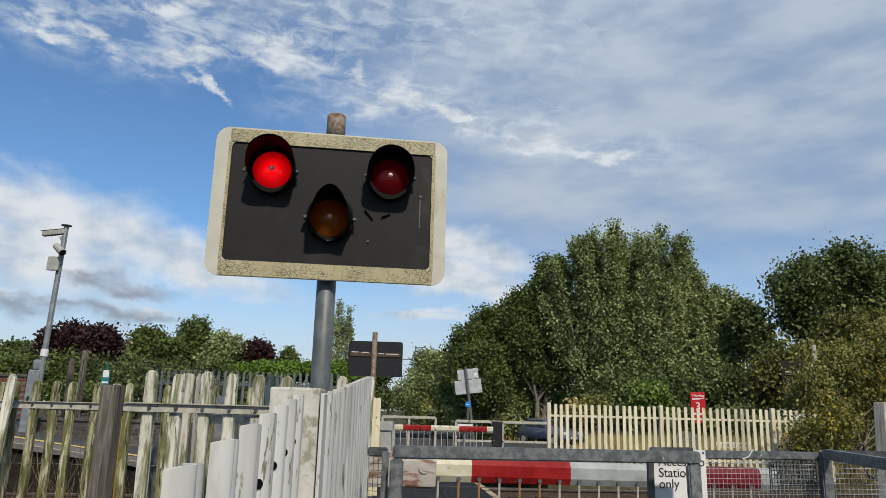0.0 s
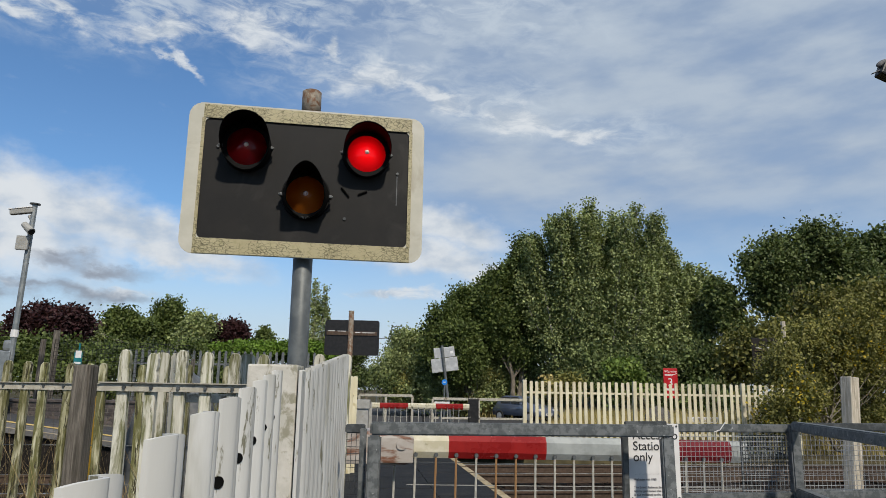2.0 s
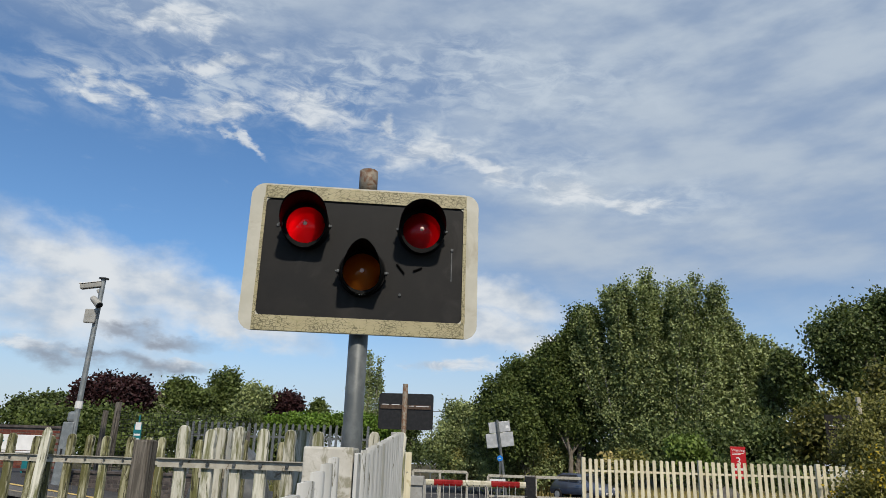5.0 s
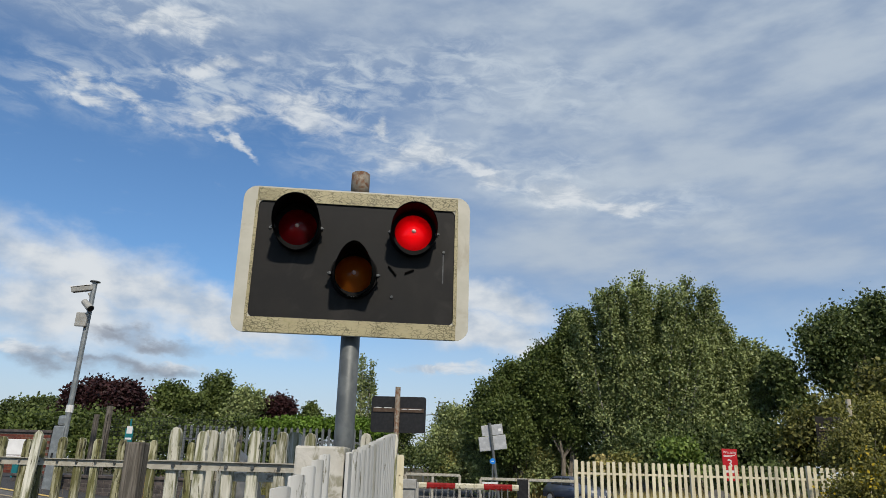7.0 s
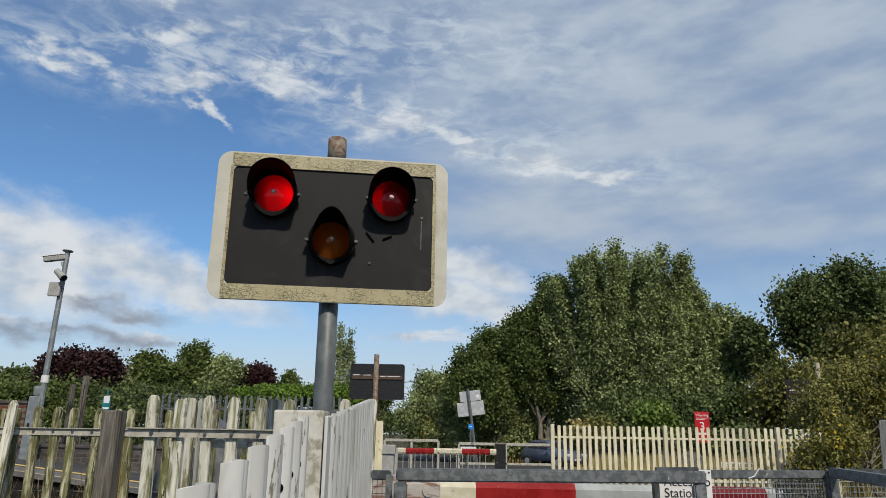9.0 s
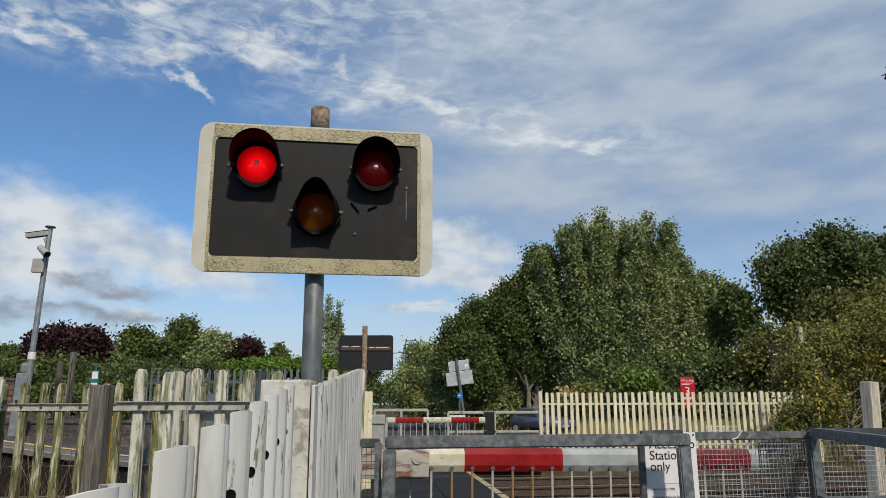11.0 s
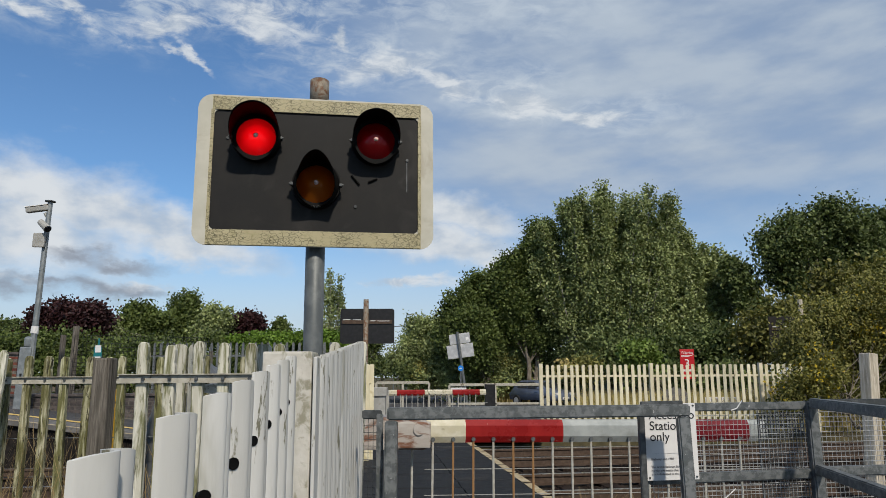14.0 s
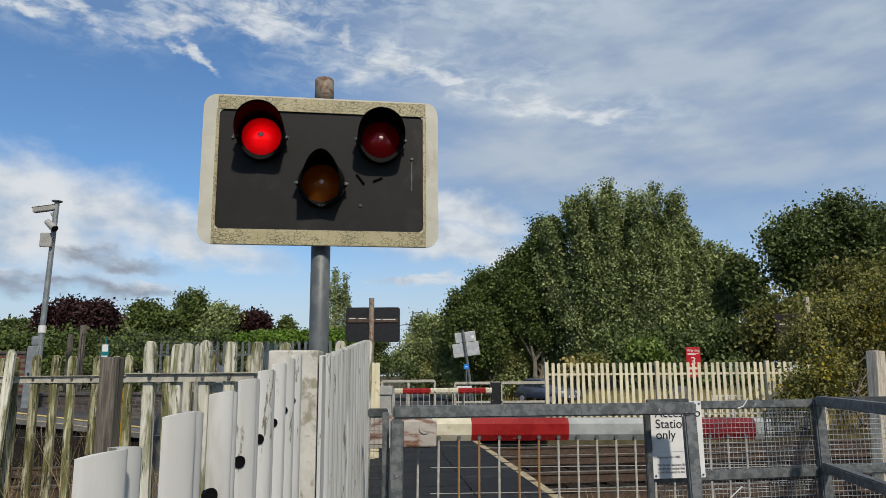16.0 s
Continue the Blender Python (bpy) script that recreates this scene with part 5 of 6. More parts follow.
def mesh_panel(name, parent, p, q, z0, z1, step, r, mat="galv_dark", step_z=None):
    """Welded mesh: fine wires between two uprights."""
    bm = B()
    p, q = Vector((*p, 0)), Vector((*q, 0))
    n = max(int((q - p).length / step), 1)
    for i in range(n + 1):
        a = p.lerp(q, i / n)
        rod(bm, (a.x, a.y, z0), (a.x, a.y, z1), r, n=4, caps=False)
    k = max(int((z1 - z0) / (step_z or step)), 1)
    for j in range(k + 1):
        z = z0 + (z1 - z0) * j / k
        rod(bm, (p.x, p.y - 0.003, z), (q.x, q.y - 0.003, z), r, n=4, caps=False)
    return part(name, bm, mat, parent)


def make_gate():
    g = thing("gate", "galvanised square-tube pedestrian gate, closed", "gate")
    a, b, z = (-0.150, 3.30), (1.222, 3.46), 1.338
    part("top_rail", bar(B(), (a[0] - 0.02, a[1], z), (b[0] + 0.028, b[1], z), 0.056), "galv", g)
    part("upright", bar(B(), (a[0], a[1], z - 0.03), (a[0] - 0.005, a[1] - 0.09, 0.02), 0.056), "galv", g)
    part("upright", bar(B(), (b[0], b[1], z - 0.03), (b[0] - 0.005, b[1] - 0.09, 0.02), 0.056), "galv", g)
    part("bottom_rail", bar(B(), (a[0], a[1] - 0.08, 0.12), (b[0], b[1] - 0.08, 0.12), 0.05), "galv", g)
    part("hinge_plate", bar(B(), (b[0] - 0.20, b[1] - 0.005, z + 0.032), (b[0] + 0.0, b[1] - 0.005, z + 0.036), 0.02), "galv_dark", g)
    s = thing("gate_post", "galvanised post with a narrow strip of mesh beside the gate", "gate post")
    part("post", bar(B(), (-0.205, 3.36, 1.335), (-0.205, 3.36, -0.1), 0.03), "galv", s)
    part("rail", bar(B(), (-0.29, 3.42, 1.33), (-0.2, 3.42, 1.33), 0.04), "galv_dark", s)
    mesh_panel("mesh", s, (-0.285, 3.42), (-0.215, 3.40), 0.1, 1.31, 0.022, 0.0013, "galv_dark", 0.03)
    part("post", bar(B(), (1.075, 3.64, 1.335), (1.075, 3.64, -0.1), 0.03), "galv_dark", s)


def make_panels():
    f = thing("mesh_fence", "galvanised frame filled with fine steel mesh", "fence", group="mesh panels")
    y0, y1 = 3.74, 3.93
    part("top_rail", bar(B(), (1.13, y0, 1.338), (2.10, y1, 1.338), 0.042), "galv", f)
    part("mid_rail", bar(B(), (1.13, y0, 0.985), (2.10, y1, 0.985), 0.05), "galv", f)
    part("bottom_rail", bar(B(), (1.13, y0, 0.1), (2.10, y1, 0.1), 0.05), "galv", f)
    mesh_panel("mesh", f, (1.15, y0 - 0.005), (2.06, y1 - 0.015), 0.12, 1.32, 0.0245, 0.0016, "mesh_wire")
    part("post", bar(B(), (2.075, 3.90, 1.362), (2.085, 3.90, -0.1), 0.056), "galv", f)
    h = thing("handrail", "galvanised handrail with mesh along the ramp", "handrail", group="mesh panels")
    part("top_rail", bar(B(), (2.07, 3.86, 1.352), (1.86, 2.35, 1.335), 0.05), "galv", h)
    part("mid_rail", bar(B(), (2.07, 3.86, 1.012), (1.86, 2.35, 0.985), 0.05), "galv", h)
    part("post", bar(B(), (1.86, 2.35, 1.36), (1.86, 2.35, -0.2), 0.05), "galv", h)
    r = thing("mesh_fence", "long galvanised mesh fence beside the track", "fence", group="mesh panels")
    part("top_rail", bar(B(), (2.12, 3.95, 1.348), (5.2, 4.33, 1.348), 0.042), "galv_dark", r)
    part("mid_rail", bar(B(), (2.12, 3.95, 0.99), (5.2, 4.33, 0.99), 0.05), "galv", r)
    part("post", bar(B(), (5.2, 4.33, 1.36), (5.2, 4.33, -0.1), 0.05), "galv", r)
    mesh_panel("mesh", r, (2.12, 3.94), (3.9, 4.165), 0.3, 1.33, 0.026, 0.0016, "mesh_wire")
    # a closer panel of the same mesh doubles the wires near the post
    e = thing("mesh_fence", "short offcut of dark steel mesh tied behind the fence", "mesh", group="mesh panels")
    mesh_panel("mesh", e, (1.79, 3.90), (2.05, 3.945), 0.14, 1.30, 0.016, 0.0026, "galv_dark", 0.020)
    part("edge_bar", bar(B(), (1.785, 3.90, 1.30), (1.785, 3.90, -0.05), 0.012), "galv_dark", e)
    t = thing("cable_tie", "loose white plastic tie hooked over the top rail", "cable tie", group="cable ties")
    bm = B()
    for p, q in (((1.66, 3.80, 1.37), (1.63, 3.80, 1.33)), ((1.63, 3.80, 1.33), (1.60, 3.80, 1.32))):
        rod(bm, p, q, 0.003, n=6)
    part("strap", bm, "white", t)
    t = thing("cable_tie", "loose white plastic tie hanging on the mesh", "cable tie", group="cable ties")
    part("strap", rod(B(), (1.59, 3.79, 0.93), (1.50, 3.78, 0.86), 0.003, n=6), "white", t)


def make_station_sign():
    s = thing("notice", "white notice reading Access to Station only, tied to the mesh", "sign", (1.098, 3.655, 0.99), 8)
    part("plate", box(B(), (0, 0, 0), (0.275, 0.004, 0.372), 0.0015), "white", s)
    for k, line in enumerate(("Access to", "Station", "only")):
        write(line, 0.062, "ink", s, Matrix.Translation((0.022, -0.002, 0.296 - k * 0.053)) @ FACE)
    write("Highways Act 1980", 0.0155, "faint_ink", s, Matrix.Translation((0.022, -0.002, 0.098)) @ FACE)
    for k, line in enumerate(("The British Railways Board", "hereby give notice that this way", "is not dedicated to the public")):
        write(line, 0.0155, "faint_ink", s, Matrix.Translation((0.022, -0.002, 0.060 - k * 0.017)) @ FACE)
    part("bar", box(B(), (0.03, -0.0015, 0.128), (0.22, -0.0005, 0.1285)), "faint_ink", s)
    for x, z in ((0.262, 0.36), (0.262, 0.014), (0.012, 0.014)):
        part("screw", rod(B(), (x, -0.004, z), (x, 0, z), 0.005, n=10), "galv_dark", s)


make_gate()
make_panels()
make_station_sign()

# ---- station side: pole, platform, wall, seat ----


def make_camera_pole():
    p = thing("camera_pole", "leaning grey steel pole with two surveillance cameras and a junction box", "pole", (-7.55, 14.0, 0.0))
    p.matrix_basis = pose(-7.55, 14.0, 0.0, 0, 1.6, 0)
    part("shaft", rod(B(), (0, 0, 0), (0, 0, 4.95), 0.062, 0.05, 8), "pole_light", p)
    part("cap", rod(B(), (0, 0, 4.95), (0, 0, 4.97), 0.10, n=10), "galv_dark", p)
    part("base_cabinet", box(B(), (-0.20, -0.08, 0), (0.02, 0.10, 2.10), 0.02), "pole_light", p, "tall narrow base cabinet")
    part("base_cabinet_top", box(B(), (-0.16, -0.06, 2.10), (0.03, 0.08, 2.30), 0.05), "pole_light", p)
    part("collar", rod(B(), (0, 0, 2.36), (0, 0, 2.50), 0.07, n=10), "white", p)
    part("lock", box(B(), (-0.14, -0.085, 1.40), (-0.10, -0.078, 1.60)), "black", p)
    box1 = part("junction_box", box(B(), (-0.19, -0.13, 4.02), (0.04, -0.06, 4.30), 0.02), "cabinet", p, "pale grey junction box")
    cam1 = part("security_camera", box(B(), (-0.44, -0.07, 4.78), (0.0, 0.05, 4.88), 0.02, Matrix.Translation((0, 0, 4.83)) @ pose(0, 0, 0, 0, -9) @ Matrix.Translation((0, 0, -4.83))), "cabinet", p, "long pale camera housing")
    part("sunshield", box(B(), (-0.46, -0.08, 4.885), (0.0, 0.06, 4.90), 0.004, Matrix.Translation((0, 0, 4.83)) @ pose(0, 0, 0, 0, -9) @ Matrix.Translation((0, 0, -4.83))), "white", cam1)
    part("bracket", rod(B(), (-0.08, 0, 4.72), (0.0, 0, 4.60), 0.03, n=8), "cabinet", p)
    cam2 = part("security_camera", rod(B(), (-0.08, -0.12, 4.52), (0.13, -0.22, 4.36), 0.06, 0.075, 12), "cabinet", p, "pale camera pointing down")
    part("lens_glass", rod(B(), (0.13, -0.22, 4.36), (0.136, -0.223, 4.355), 0.06, n=12), "black", cam2)


def bricks(parent, x0, x1, z0, z1, y, mat, bw=0.215, bh=0.065, joint=0.011, limit=290):
    """Courses of bricks standing 6 mm proud of the mortar."""
    me, n = None, 0
    rows = int((z1 - z0) / (bh + joint))
    for r in range(rows):
        x = x0 - (bw / 2 if r % 2 else 0)
        while x < x1:
            a, b = max(x, x0), min(x + bw, x1)
            if b - a > bw * 0.9 and n < limit:
                m = pose((a + b) / 2, y, z0 + r * (bh + joint) + bh / 2)
                if me is None:
                    me = part("brick", box(B(), (-bw / 2, -0.006, -bh / 2), (bw / 2, 0.02, bh / 2)), mat, parent)
                    me.matrix_basis = m
                else:
                    piece("brick", me.data, parent, m)
                n += 1
            x += bw + joint


def make_platform():
    pl = thing("platform", "station platform with a dark brick face, pale coping and faded yellow line", "platform", kind="structure")
    def ramp(name, y0, y1, z0, z1, mat, label=""):
        """A strip along the platform: level, then falling to the crossing."""
        bm = B()
        top = [(-40, 1.10), (-8.9, 1.10), (-2.7, 0.36)]
        rows = [[bm.verts.new(p) for p in ((x, y0, max(z + z0, -0.1)), (x, y1, max(z + z0, -0.1)), (x, y1, z + z1), (x, y0, z + z1))] for x, z in top]
        for a, b in zip(rows, rows[1:]):
            for k in range(4):
                bm.faces.new((a[k], a[(k + 1) % 4], b[(k + 1) % 4], b[k]))
        bm.faces.new(rows[0])
        bm.faces.new(rows[-1][::-1])
        bmesh.ops.recalc_face_normals(bm, faces=bm.faces)
        part(name, bm, mat, pl, label)
    ramp("slab", 12.2, 21, -2.0, 0.0, "asphalt")
    ramp("face", 12.13, 12.197, -2.0, -0.072, "platform_face", "brick platform face, coloured dark for its shade")
    ramp("coping", 12.05, 12.75, -0.07, 0.006, "coping")
    ramp("yellow_line", 12.9, 13.05, 0.002, 0.006, "yellow_line")
    ramp("white_line", 12.08, 12.16, 0.007, 0.010, "line")
    rw = thing("platform_wall", "dark brick wall at the platform's end", "wall", kind="structure")
    part("core", box(B(), (-8.6, 14.42, 0.05), (-4.9, 14.7, 1.16)), "mortar", rw)
    part("cap", box(B(), (-8.62, 14.38, 1.16), (-4.88, 14.74, 1.21), 0.01), "blue_brick", rw)
    bricks(rw, -8.6, -4.9, 0.76, 1.16, 14.42, "blue_brick")
    w = thing("brick_wall", "low red brick wall with a dark coping beside the platform", "wall", kind="structure")
    part("core", box(B(), (-20, 19.5, 0.9), (-10.8, 19.72, 2.14)), "mortar", w)
    part("cap", box(B(), (-20.03, 19.45, 2.14), (-10.77, 19.77, 2.21), 0.012), "blue_brick", w)
    bricks(w, -14.4, -10.8, 1.11, 2.14, 19.5, "brick")
    part("brickwork", box(B(), (-20, 19.494, 1.1), (-14.41, 19.5, 2.135)), "brick", w)
    s = thing("bench", "white metal platform seat with dark blue legs", "bench", (-10.1, 15.6, 1.10))
    part("backrest", box(B(), (-1.3, 0.25, 0.45), (1.0, 0.29, 0.78), 0.015), "white", s)
    part("seat", box(B(), (-1.3, -0.2, 0.40), (1.05, 0.22, 0.44), 0.015), "white", s)
    for x in (-1.1, 0.82):
        part("leg", box(B(), (x, -0.12, 0), (x + 0.12, 0.16, 0.40), 0.01), "teal", s, "dark blue leg")
    for x in (-0.7, 0.1):
        bm = B()
        rod(bm, (x, 0.2, 0.44), (x + 0.05, -0.05, 0.60), 0.018, n=8)
        rod(bm, (x + 0.05, -0.05, 0.60), (x + 0.24, -0.12, 0.64), 0.018, n=8)
        part("armrest", bm, "teal", s)
    for x, y, h, r in ((-8.44, 17.0, 2.51, 0.07), (-8.35, 17.4, 2.74, 0.085), (-14.6, 20.5, 2.6, 0.07), (-6.2, 18.5, 2.2, 0.06), (-5.6, 19.0, 2.2, 0.06)):
        o = part("timber_post", rod(B(), (0, 0, 0), (0.03, 0, h), r, r * 0.9, 8), "old_timber")
        o.matrix_basis = pose(x, y, 0.0)
        tagged(o, "rough round timber post beside the platform", "post", group="timber posts")
    mf = thing("wire_fence", "dark wire mesh fence on the platform's end", "fence")
    mesh_panel("mesh", mf, (-8.3, 17.3), (-5.5, 18.8), 0.5, 2.52, 0.09, 0.004, "black")
    sg = thing("platform_sign", "small teal station sign on a post", "sign", (-7.36, 16.5, 0.9))
    part("pole", rod(B(), (0, 0, 0), (0, 0, 1.5), 0.02, n=8), "teal", sg)
    part("panel", box(B(), (-0.09, -0.03, 0.75), (0.09, -0.02, 1.3), 0.004), "teal", sg)
    part("emblem", box(B(), (-0.06, -0.034, 1.18), (0.07, -0.03, 1.34), 0.002), "white", sg)
    bars(sg, ((-0.07, 0.07, 1.05, 1.09), (-0.07, 0.07, 0.95, 0.99)), "white", -0.031)
    yb = thing("marker_post", "yellow plastic marker post behind the fence", "post", (-2.97, 7.0, 0.03))
    part("body", box(B(), (-0.06, -0.06, 0), (0.06, 0.06, 1.25), 0.02), "yellow", yb)
    part("lid", box(B(), (-0.07, -0.07, 1.25), (0.07, 0.07, 1.37), 0.02), "yellow", yb)
    tp = thing("covered_stack", "dark grey sheeting over a stack of gear behind the fence", "sheeting", (-2.06, 6.6, 0))
    bm = B()
    bmesh.ops.create_grid(bm, x_segments=14, y_segments=10, size=0.5)
    for v in bm.verts:
        x, y = v.co.x, v.co.y
        v.co = Vector((x * 0.95, y * 0.8, 1.66 * max(0.0, 1 - (abs(2 * x) ** 3) * 0.8) * max(0.25, 1 - abs(2 * y) ** 4) + 0.05 * noise.noise((x * 6, y * 6, 1))))
    part("sheet", bm, "tarp", tp)
    # steel palisade with spikes behind
    pf = thing("palisade_fence", "grey steel palisade fence with spiked tops before the hedge", "fence")
    me = None
    for i in range(30):
        m = pose(-10.6 + i * 0.24, 28.0, -0.1)
        if me is None:
            me = part("pale", pale_mesh(0.10, 2.95, 0.02, "point"), "galv", pf)
            me.matrix_basis = m
        else:
            piece("pale", me.data, pf, m)
    part("rail", box(B(), (-10.7, 28.02, 2.3), (-3.6, 28.06, 2.38)), "galv", pf)


make_camera_pole()
make_platform()

# ---- beyond the crossing ----


def make_far_side():
    s = thing("warning_signal", "dark back of the far warning signal on a rusty post", "traffic signal", (-1.36, 16.6, 0.1))
    part("post", rod(B(), (0, -0.04, 0), (0, -0.04, 3.17), 0.06, n=14), "rusty_pole", s, "pale rusting post", True)
    part("backing_board", outline_prism(B(), round_rect(1.24, 0.80, 0.06), 0.03, pose(0.03, 0.0, 2.56)), "black", s)
    part("strap", box(B(), (-0.55, -0.025, 2.61), (0.6, -0.005, 2.70), 0.004), "rail", s, "rusty mounting strap")
    bars(s, ((-0.52, -0.36, 2.700, 2.714), (-0.30, -0.12, 2.696, 2.710), (0.1, 0.22, 2.672, 2.686), (0.26, 0.55, 2.668, 2.682)), "white", -0.027)
    part("lower_box", box(B(), (-0.28, 0.0, 1.85), (-0.06, 0.15, 2.10), 0.02), "cabinet", s)
    part("lower_box", box(B(), (-0.28, 0.0, 1.58), (-0.06, 0.15, 1.78), 0.02), "black", s)
    c = thing("equipment_cabinet", "pale grey trackside cabinet", "cabinet", (-1.05, 17.0, ROAD))
    part("body", box(B(), (-0.25, -0.2, 0), (0.14, 0.2, 0.92), 0.01), "cabinet", c)
    part("lid", box(B(), (-0.28, -0.24, 0.92), (0.17, 0.24, 1.12), 0.015), "cabinet", c)
    r = thing("signal_back", "back of two plain road signs on a leaning pole", "road sign", (1.75, 30.0, -0.05))
    r.matrix_basis = pose(1.78, 30.0, -0.05, 0, -7.5)
    part("pole", rod(B(), (0, 0, 0), (0, 0, 3.42), 0.06, n=10), "pole", r)
    up = part("upper_panel", box(B(), (-0.36, 0.06, 2.92), (0.50, 0.08, 3.34), 0.01), "sign_back", r)
    part("sticker", box(B(), (0.32, 0.056, 3.05), (0.44, 0.06, 3.16)), "white", up)
    part("lower_panel", box(B(), (-0.52, 0.06, 2.34), (0.58, 0.08, 2.90), 0.01), "sign_back", r)
    bl = thing("blue_sign", "round blue road sign on a short post", "road sign", (1.27, 26.0, 0.05))
    part("pole", rod(B(), (0, 0, 0), (0, 0, 1.75), 0.03, n=8), "pole", bl)
    part("disc", rod(B(), (0, -0.04, 1.75), (0, -0.03, 1.75), 0.10, n=24), "sign_blue", bl)
    part("arrow", box(B(), (-0.05, -0.045, 1.735), (0.04, -0.04, 1.765)), "white", bl)
    w = thing("warning_sign", "red warning sign with a white number three", "sign", (7.44, 21.0, 0.1))
    part("pole", rod(B(), (0.21, 0.03, 0), (0.21, 0.03, 2.0), 0.03, n=8), "pole", w)
    part("panel", box(B(), (0, 0, 1.3), (0.42, 0.012, 2.16), 0.004), "sign_red", w)
    write("Warning", 0.105, "white", w, Matrix.Translation((0.03, -0.003, 2.03)) @ FACE)
    write("3", 0.34, "white", w, Matrix.Translation((0.115, -0.003, 1.64)) @ FACE)
    bars(w, ((0.04, 0.36, 1.975, 1.99), (0.04, 0.28, 1.94, 1.955), (0.06, 0.36, 1.52, 1.58)), "white", -0.001)
    n = thing("notice", "long low white notice with worn print behind the fence", "sign", (8.1, 21.0, 0.1))
    part("panel", box(B(), (0, 0, 0.62), (0.95, 0.012, 0.78), 0.003), "white", n)
    part("leg", box(B(), (0.45, 0.012, 0), (0.5, 0.04, 0.7)), "pole", n)
    bars(n, tuple((0.05 + 0.125 * i, 0.125 + 0.125 * i, 0.65, 0.745) for i in range(7)), "faint_ink", -0.001)
    m = part("marker_stone", outline_prism(B(), [(-0.36, 0), (0.36, 0), (0.36, 0.8), (0.25, 1.0), (0.0, 1.07), (-0.25, 1.0), (-0.36, 0.8)], 0.2), "coping")
    m.matrix_basis = pose(7.1, 20.5, 0.1)
    tagged(m, "pale rounded stone behind the fence", "stone")
    # road-side tube rails
    for x0, x1, y, z in ((-1.5, 0.12, 22.5, 1.33), (0.73, 3.5, 22.0, 1.26)):
        t = thing("guard_rail", "weathered galvanised tube guard rail", "guard rail", group="guard rails")
        part("top_rail", bar(B(), (x0, y, z), (x1, y, z), 0.085), "rail_white", t)
        for x in (x0, (x0 + x1) / 2, x1):
            part("post", bar(B(), (x, y, z), (x, y, 0.0), 0.07), "rail_white", t)
        if x0 > 0:
            part("mid_rail", bar(B(), (x0, y, 0.70), (x1, y, 0.70), 0.07), "rail_white", t)
    d = part("dark_post", box(B(), (-0.13, -0.1, 0), (0.13, 0.1, 1.22), 0.02), "black")
    d.matrix_basis = pose(1.65, 18.6, 0.1)
    tagged(d, "dark square post at the boom's rest", "post")
    nb = thing("notice", "white board on the guard rail", "sign", (0.95, 21.9, 0.1))
    part("panel", box(B(), (-0.18, -0.06, 0.86), (0.28, -0.05, 1.08), 0.004), "white", nb)
    part("leg", box(B(), (0.0, -0.05, 0), (0.05, -0.02, 0.8)), "pole", nb)
    for x, y, h in ((-2.3, 90, 9.6), (-3.9, 90, 8.1)):
        l = thing("street_lamp", "distant grey street lamp", "street lamp", (x, y, -0.4), group="street lamps")
        part("pole", rod(B(), (0, 0, 0), (0, 0, h), 0.09, 0.06, 8), "pole", l)
        part("arm", rod(B(), (0, 0, h), (0.8, 0, h + 0.08), 0.05, n=8), "pole", l)
        part("head", box(B(), (0.7, -0.1, h + 0.03), (1.3, 0.1, h + 0.13), 0.02), "galv_dark", l)
    gp = part("gate_post_timber", box(B(), (-0.08, -0.075, 0), (0.08, 0.075, 1.64), 0.012), "pale_timber")
    gp.matrix_basis = pose(5.50, 9.0, 0.13, 0, 4.2, 22)
    tagged(gp, "thick bleached timber gate post by the track", "post")
    for z in (1.45, 0.85):
        o = part("iron_staple", box(B(), (0.081, -0.03, z - 0.04), (0.094, 0.03, z + 0.04)), "rail", gp, "rusty iron staple")
    b2 = thing("brown_board", "dark brown board on a bleached pole in the bushes", "sign", (10.72, 21.0, 0.16))
    part("pole", rod(B(), (0.42, 0, -0.3), (0.42, 0, 3.55), 0.07, n=8), "pale_timber", b2)
    part("board", box(B(), (-0.55, 0.05, 2.0), (0.42, 0.08, 3.05), 0.01), "brown_board", b2)
    part("strap", box(B(), (-0.48, 0.03, 2.66), (0.30, 0.05, 2.72)), "rail", b2)
    bars(b2, ((-0.45, 0.28, 2.735, 2.77), (0.05, 0.28, 2.64, 2.66)), "white", 0.03)


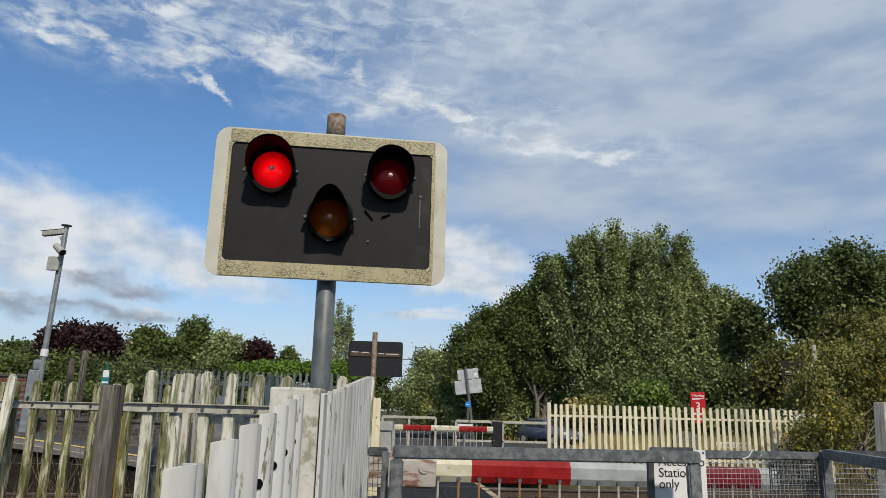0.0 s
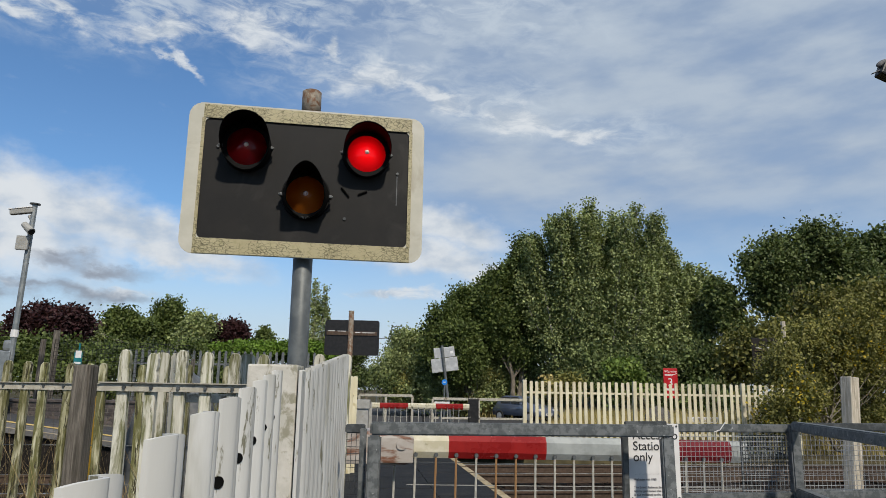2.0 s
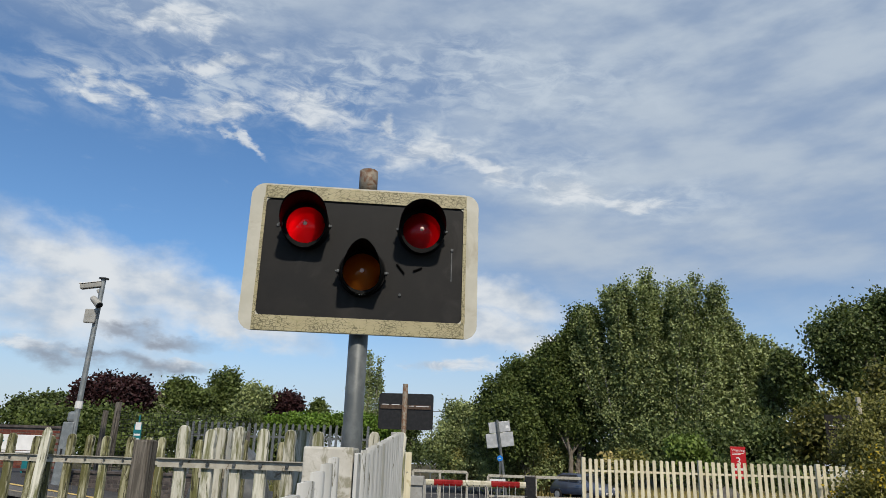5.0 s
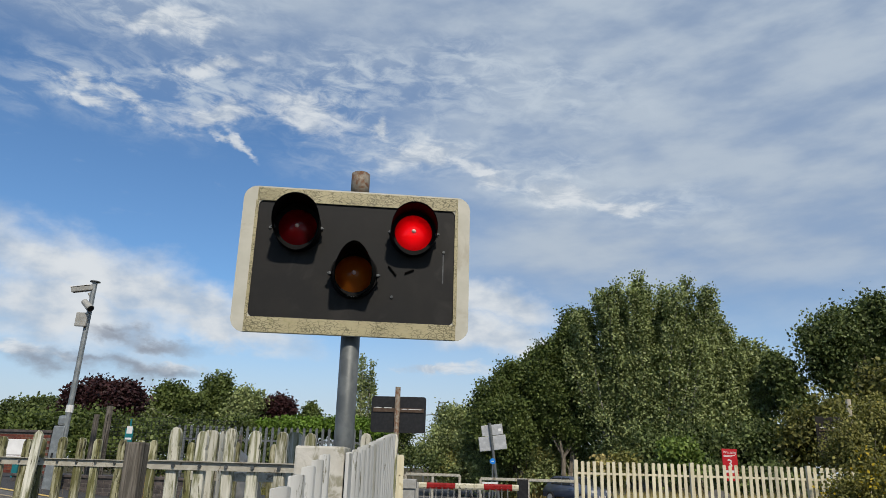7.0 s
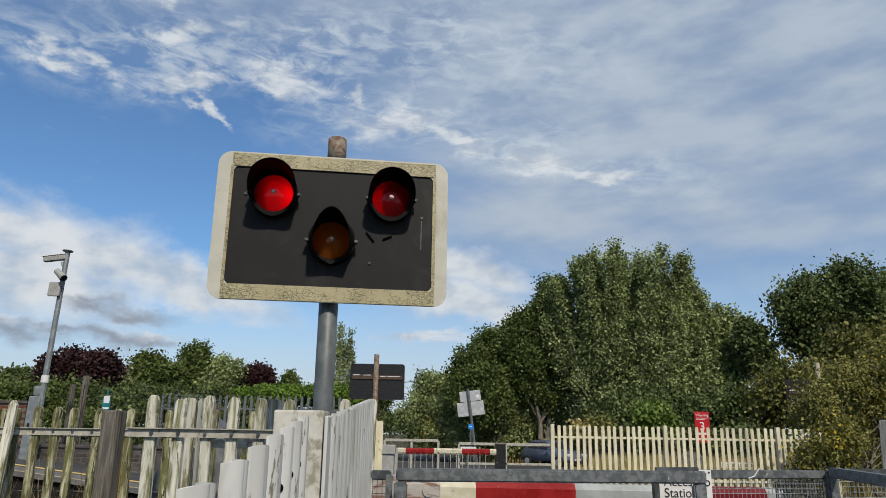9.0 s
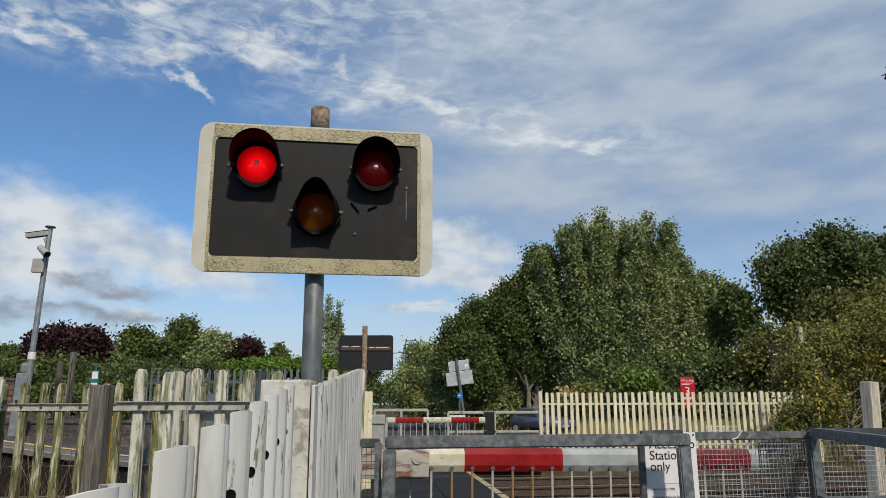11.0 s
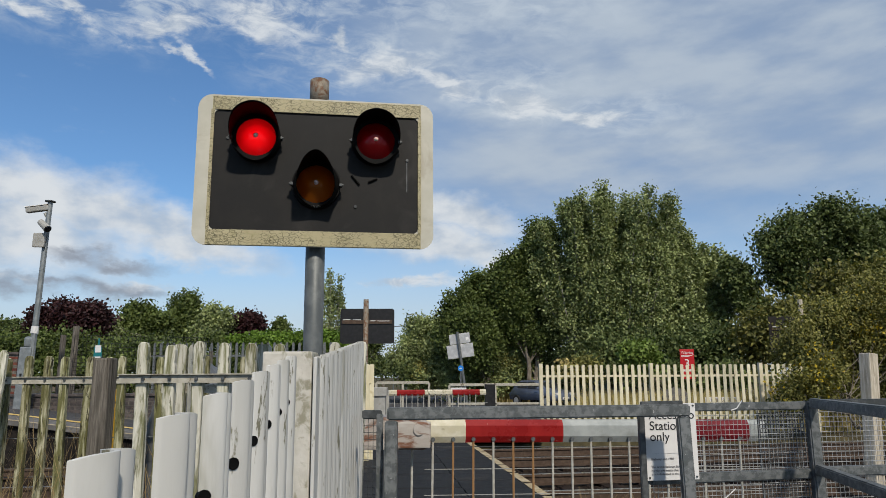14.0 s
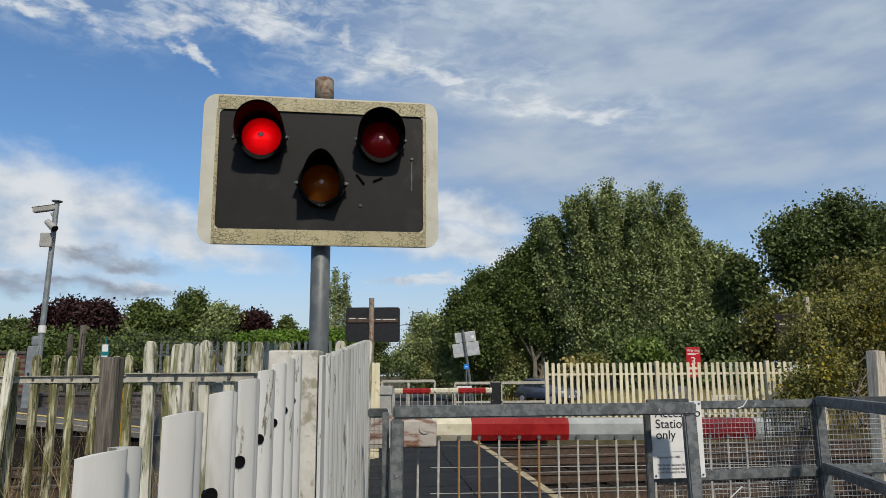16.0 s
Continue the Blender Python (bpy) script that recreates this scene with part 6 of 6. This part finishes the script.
def make_car():
    c = thing("parked_car", "dark blue hatchback parked beside the road", "car", (7.0, 44.0, lift(44.0) - 0.09), -54)
    prof = [(-1.95, 0.35), (-1.98, 0.72), (-1.75, 1.0), (-1.45, 1.36), (-1.0, 1.52), (0.2, 1.52), (0.62, 1.36), (1.05, 1.02), (1.75, 0.86), (1.98, 0.68), (2.0, 0.35)]
    bm = B()
    rings = []
    for y, s in ((-0.84, 0.97), (-0.78, 1.0), (0.78, 1.0), (0.84, 0.97)):
        rings.append([bm.verts.new((x * s, y * (1.0 if z < 1.0 else 0.86), 0.25 + (z - 0.25) * s)) for x, z in prof])
    for a, b in zip(rings, rings[1:]):
        for i in range(len(prof)):
            j = (i + 1) % len(prof)
            bm.faces.new((a[i], a[j], b[j], b[i]))
    bm.faces.new(rings[0])
    bm.faces.new(rings[-1][::-1])
    bmesh.ops.recalc_face_normals(bm, faces=bm.faces)
    bmesh.ops.bevel(bm, geom=bm.edges[:], offset=0.03, segments=2, affect="EDGES")
    body = part("body", bm, "car_paint", c, smooth=True)
    for y in (-0.745, 0.73):
        for pts in ([(-1.30, 1.04), (-1.18, 1.40), (-0.45, 1.44), (-0.45, 1.04)], [(-0.38, 1.04), (-0.38, 1.44), (0.15, 1.44), (0.78, 1.04)]):
            part("window", outline_prism(B(), pts, 0.02, pose(0, y, 0)), "glass", c)
    part("windscreen", box(B(), (-0.30, -0.62, -0.01), (0.24, 0.62, 0.01), 0, pose(0.84, 0, 1.22, 0, 38)), "glass", c)
    part("rear_window", box(B(), (-0.22, -0.60, -0.01), (0.22, 0.60, 0.01), 0, pose(-1.60, 0, 1.20, 0, -52)), "glass", c)
    for x in (-1.25, 1.28):
        for y in (-0.80, 0.80):
            wh = part("wheel", rod(B(), (0, -0.1, 0), (0, 0.1, 0), 0.31, n=24), "tyre", c)
            wh.matrix_basis = pose(x, y, 0.31)
            part("rim", rod(B(), (0, -0.112, 0), (0, 0.112, 0), 0.20, n=16), "sign_back", wh)
    for y in (-0.6, 0.6):
        part("headlight", box(B(), (1.86, y - 0.16, 0.66), (2.0, y + 0.16, 0.80), 0.03), "white", c, "clear headlight")
    part("number_plate", box(B(), (2.0, -0.26, 0.42), (2.02, 0.26, 0.53)), "white", c)
    part("plate_bar", box(B(), (2.02, -0.2, 0.45), (2.024, 0.2, 0.50)), "ink", c)
    part("mirror", box(B(), (0.5, -0.98, 1.0), (0.68, -0.84, 1.13), 0.03), "car_paint", c)


def make_lamp_cluster():
    f = thing("floodlight", "dark floodlight on a tall pole above the track", "floodlight", (8.95, 12.0, 0.1))
    part("pole", rod(B(), (0, 0, 0), (0, 0, 7.45), 0.07, 0.05, 10), "galv_dark", f)
    part("arm", rod(B(), (0, 0, 7.42), (-0.3, 0, 7.36), 0.04, n=8), "black", f)
    part("head", box(B(), (-0.42, -0.12, 7.20), (-0.12, 0.12, 7.44), 0.03, Matrix.Translation((-0.27, 0, 7.3)) @ pose(0, 0, 0, 0, 24) @ Matrix.Translation((0.27, 0, -7.3))), "black", f)
    b = thing("pigeon", "grey pigeon perched on the floodlight", "bird", (8.62, 12.0, 7.52))
    bm = B()
    bmesh.ops.create_uvsphere(bm, u_segments=14, v_segments=9, radius=0.5, matrix=pose(0, 0, 0.08, 0, -28) @ Matrix.Diagonal((0.27, 0.12, 0.13, 1)))
    part("body", bm, "bird", b, smooth=True)
    bm = B()
    bmesh.ops.create_uvsphere(bm, u_segments=10, v_segments=7, radius=0.032, matrix=pose(0.12, 0, 0.17))
    part("head", bm, "bird", b, smooth=True)
    part("beak", rod(B(), (0.145, 0, 0.17), (0.17, 0, 0.163), 0.008, 0.002, 6), "black", b)
    part("tail", box(B(), (-0.25, -0.03, -0.035), (-0.08, 0.03, -0.02), 0.004, pose(0, 0, 0, 0, -25)), "bird", b)
    for y in (-0.02, 0.02):
        part("leg", rod(B(), (0, y, -0.06), (0, y, 0.03), 0.004, n=6), "bird", b)


make_far_side()
make_car()
make_lamp_cluster()

# ---- what moves: the two red lamps flash in turn ----
CYCLE, FIRST = 0.730, 0.24


def motions():
    for disc, starts_lit in FLASHERS:
        rows, angle = [(0.0, 0.0 if starts_lit else 180.0)], 0.0 if starts_lit else 180.0
        t = FIRST
        while t < 15.95:
            for k in range(4):
                rows.append((t - 0.05 + k * 0.0334, angle + 60.0 * k))
            angle += 180.0
            t += CYCLE / 2
        rows.append((16.0, angle))
        walk(disc, [(t, pose(0, 0.106, 0, 0, 0, a)) for t, a in rows])


motions()
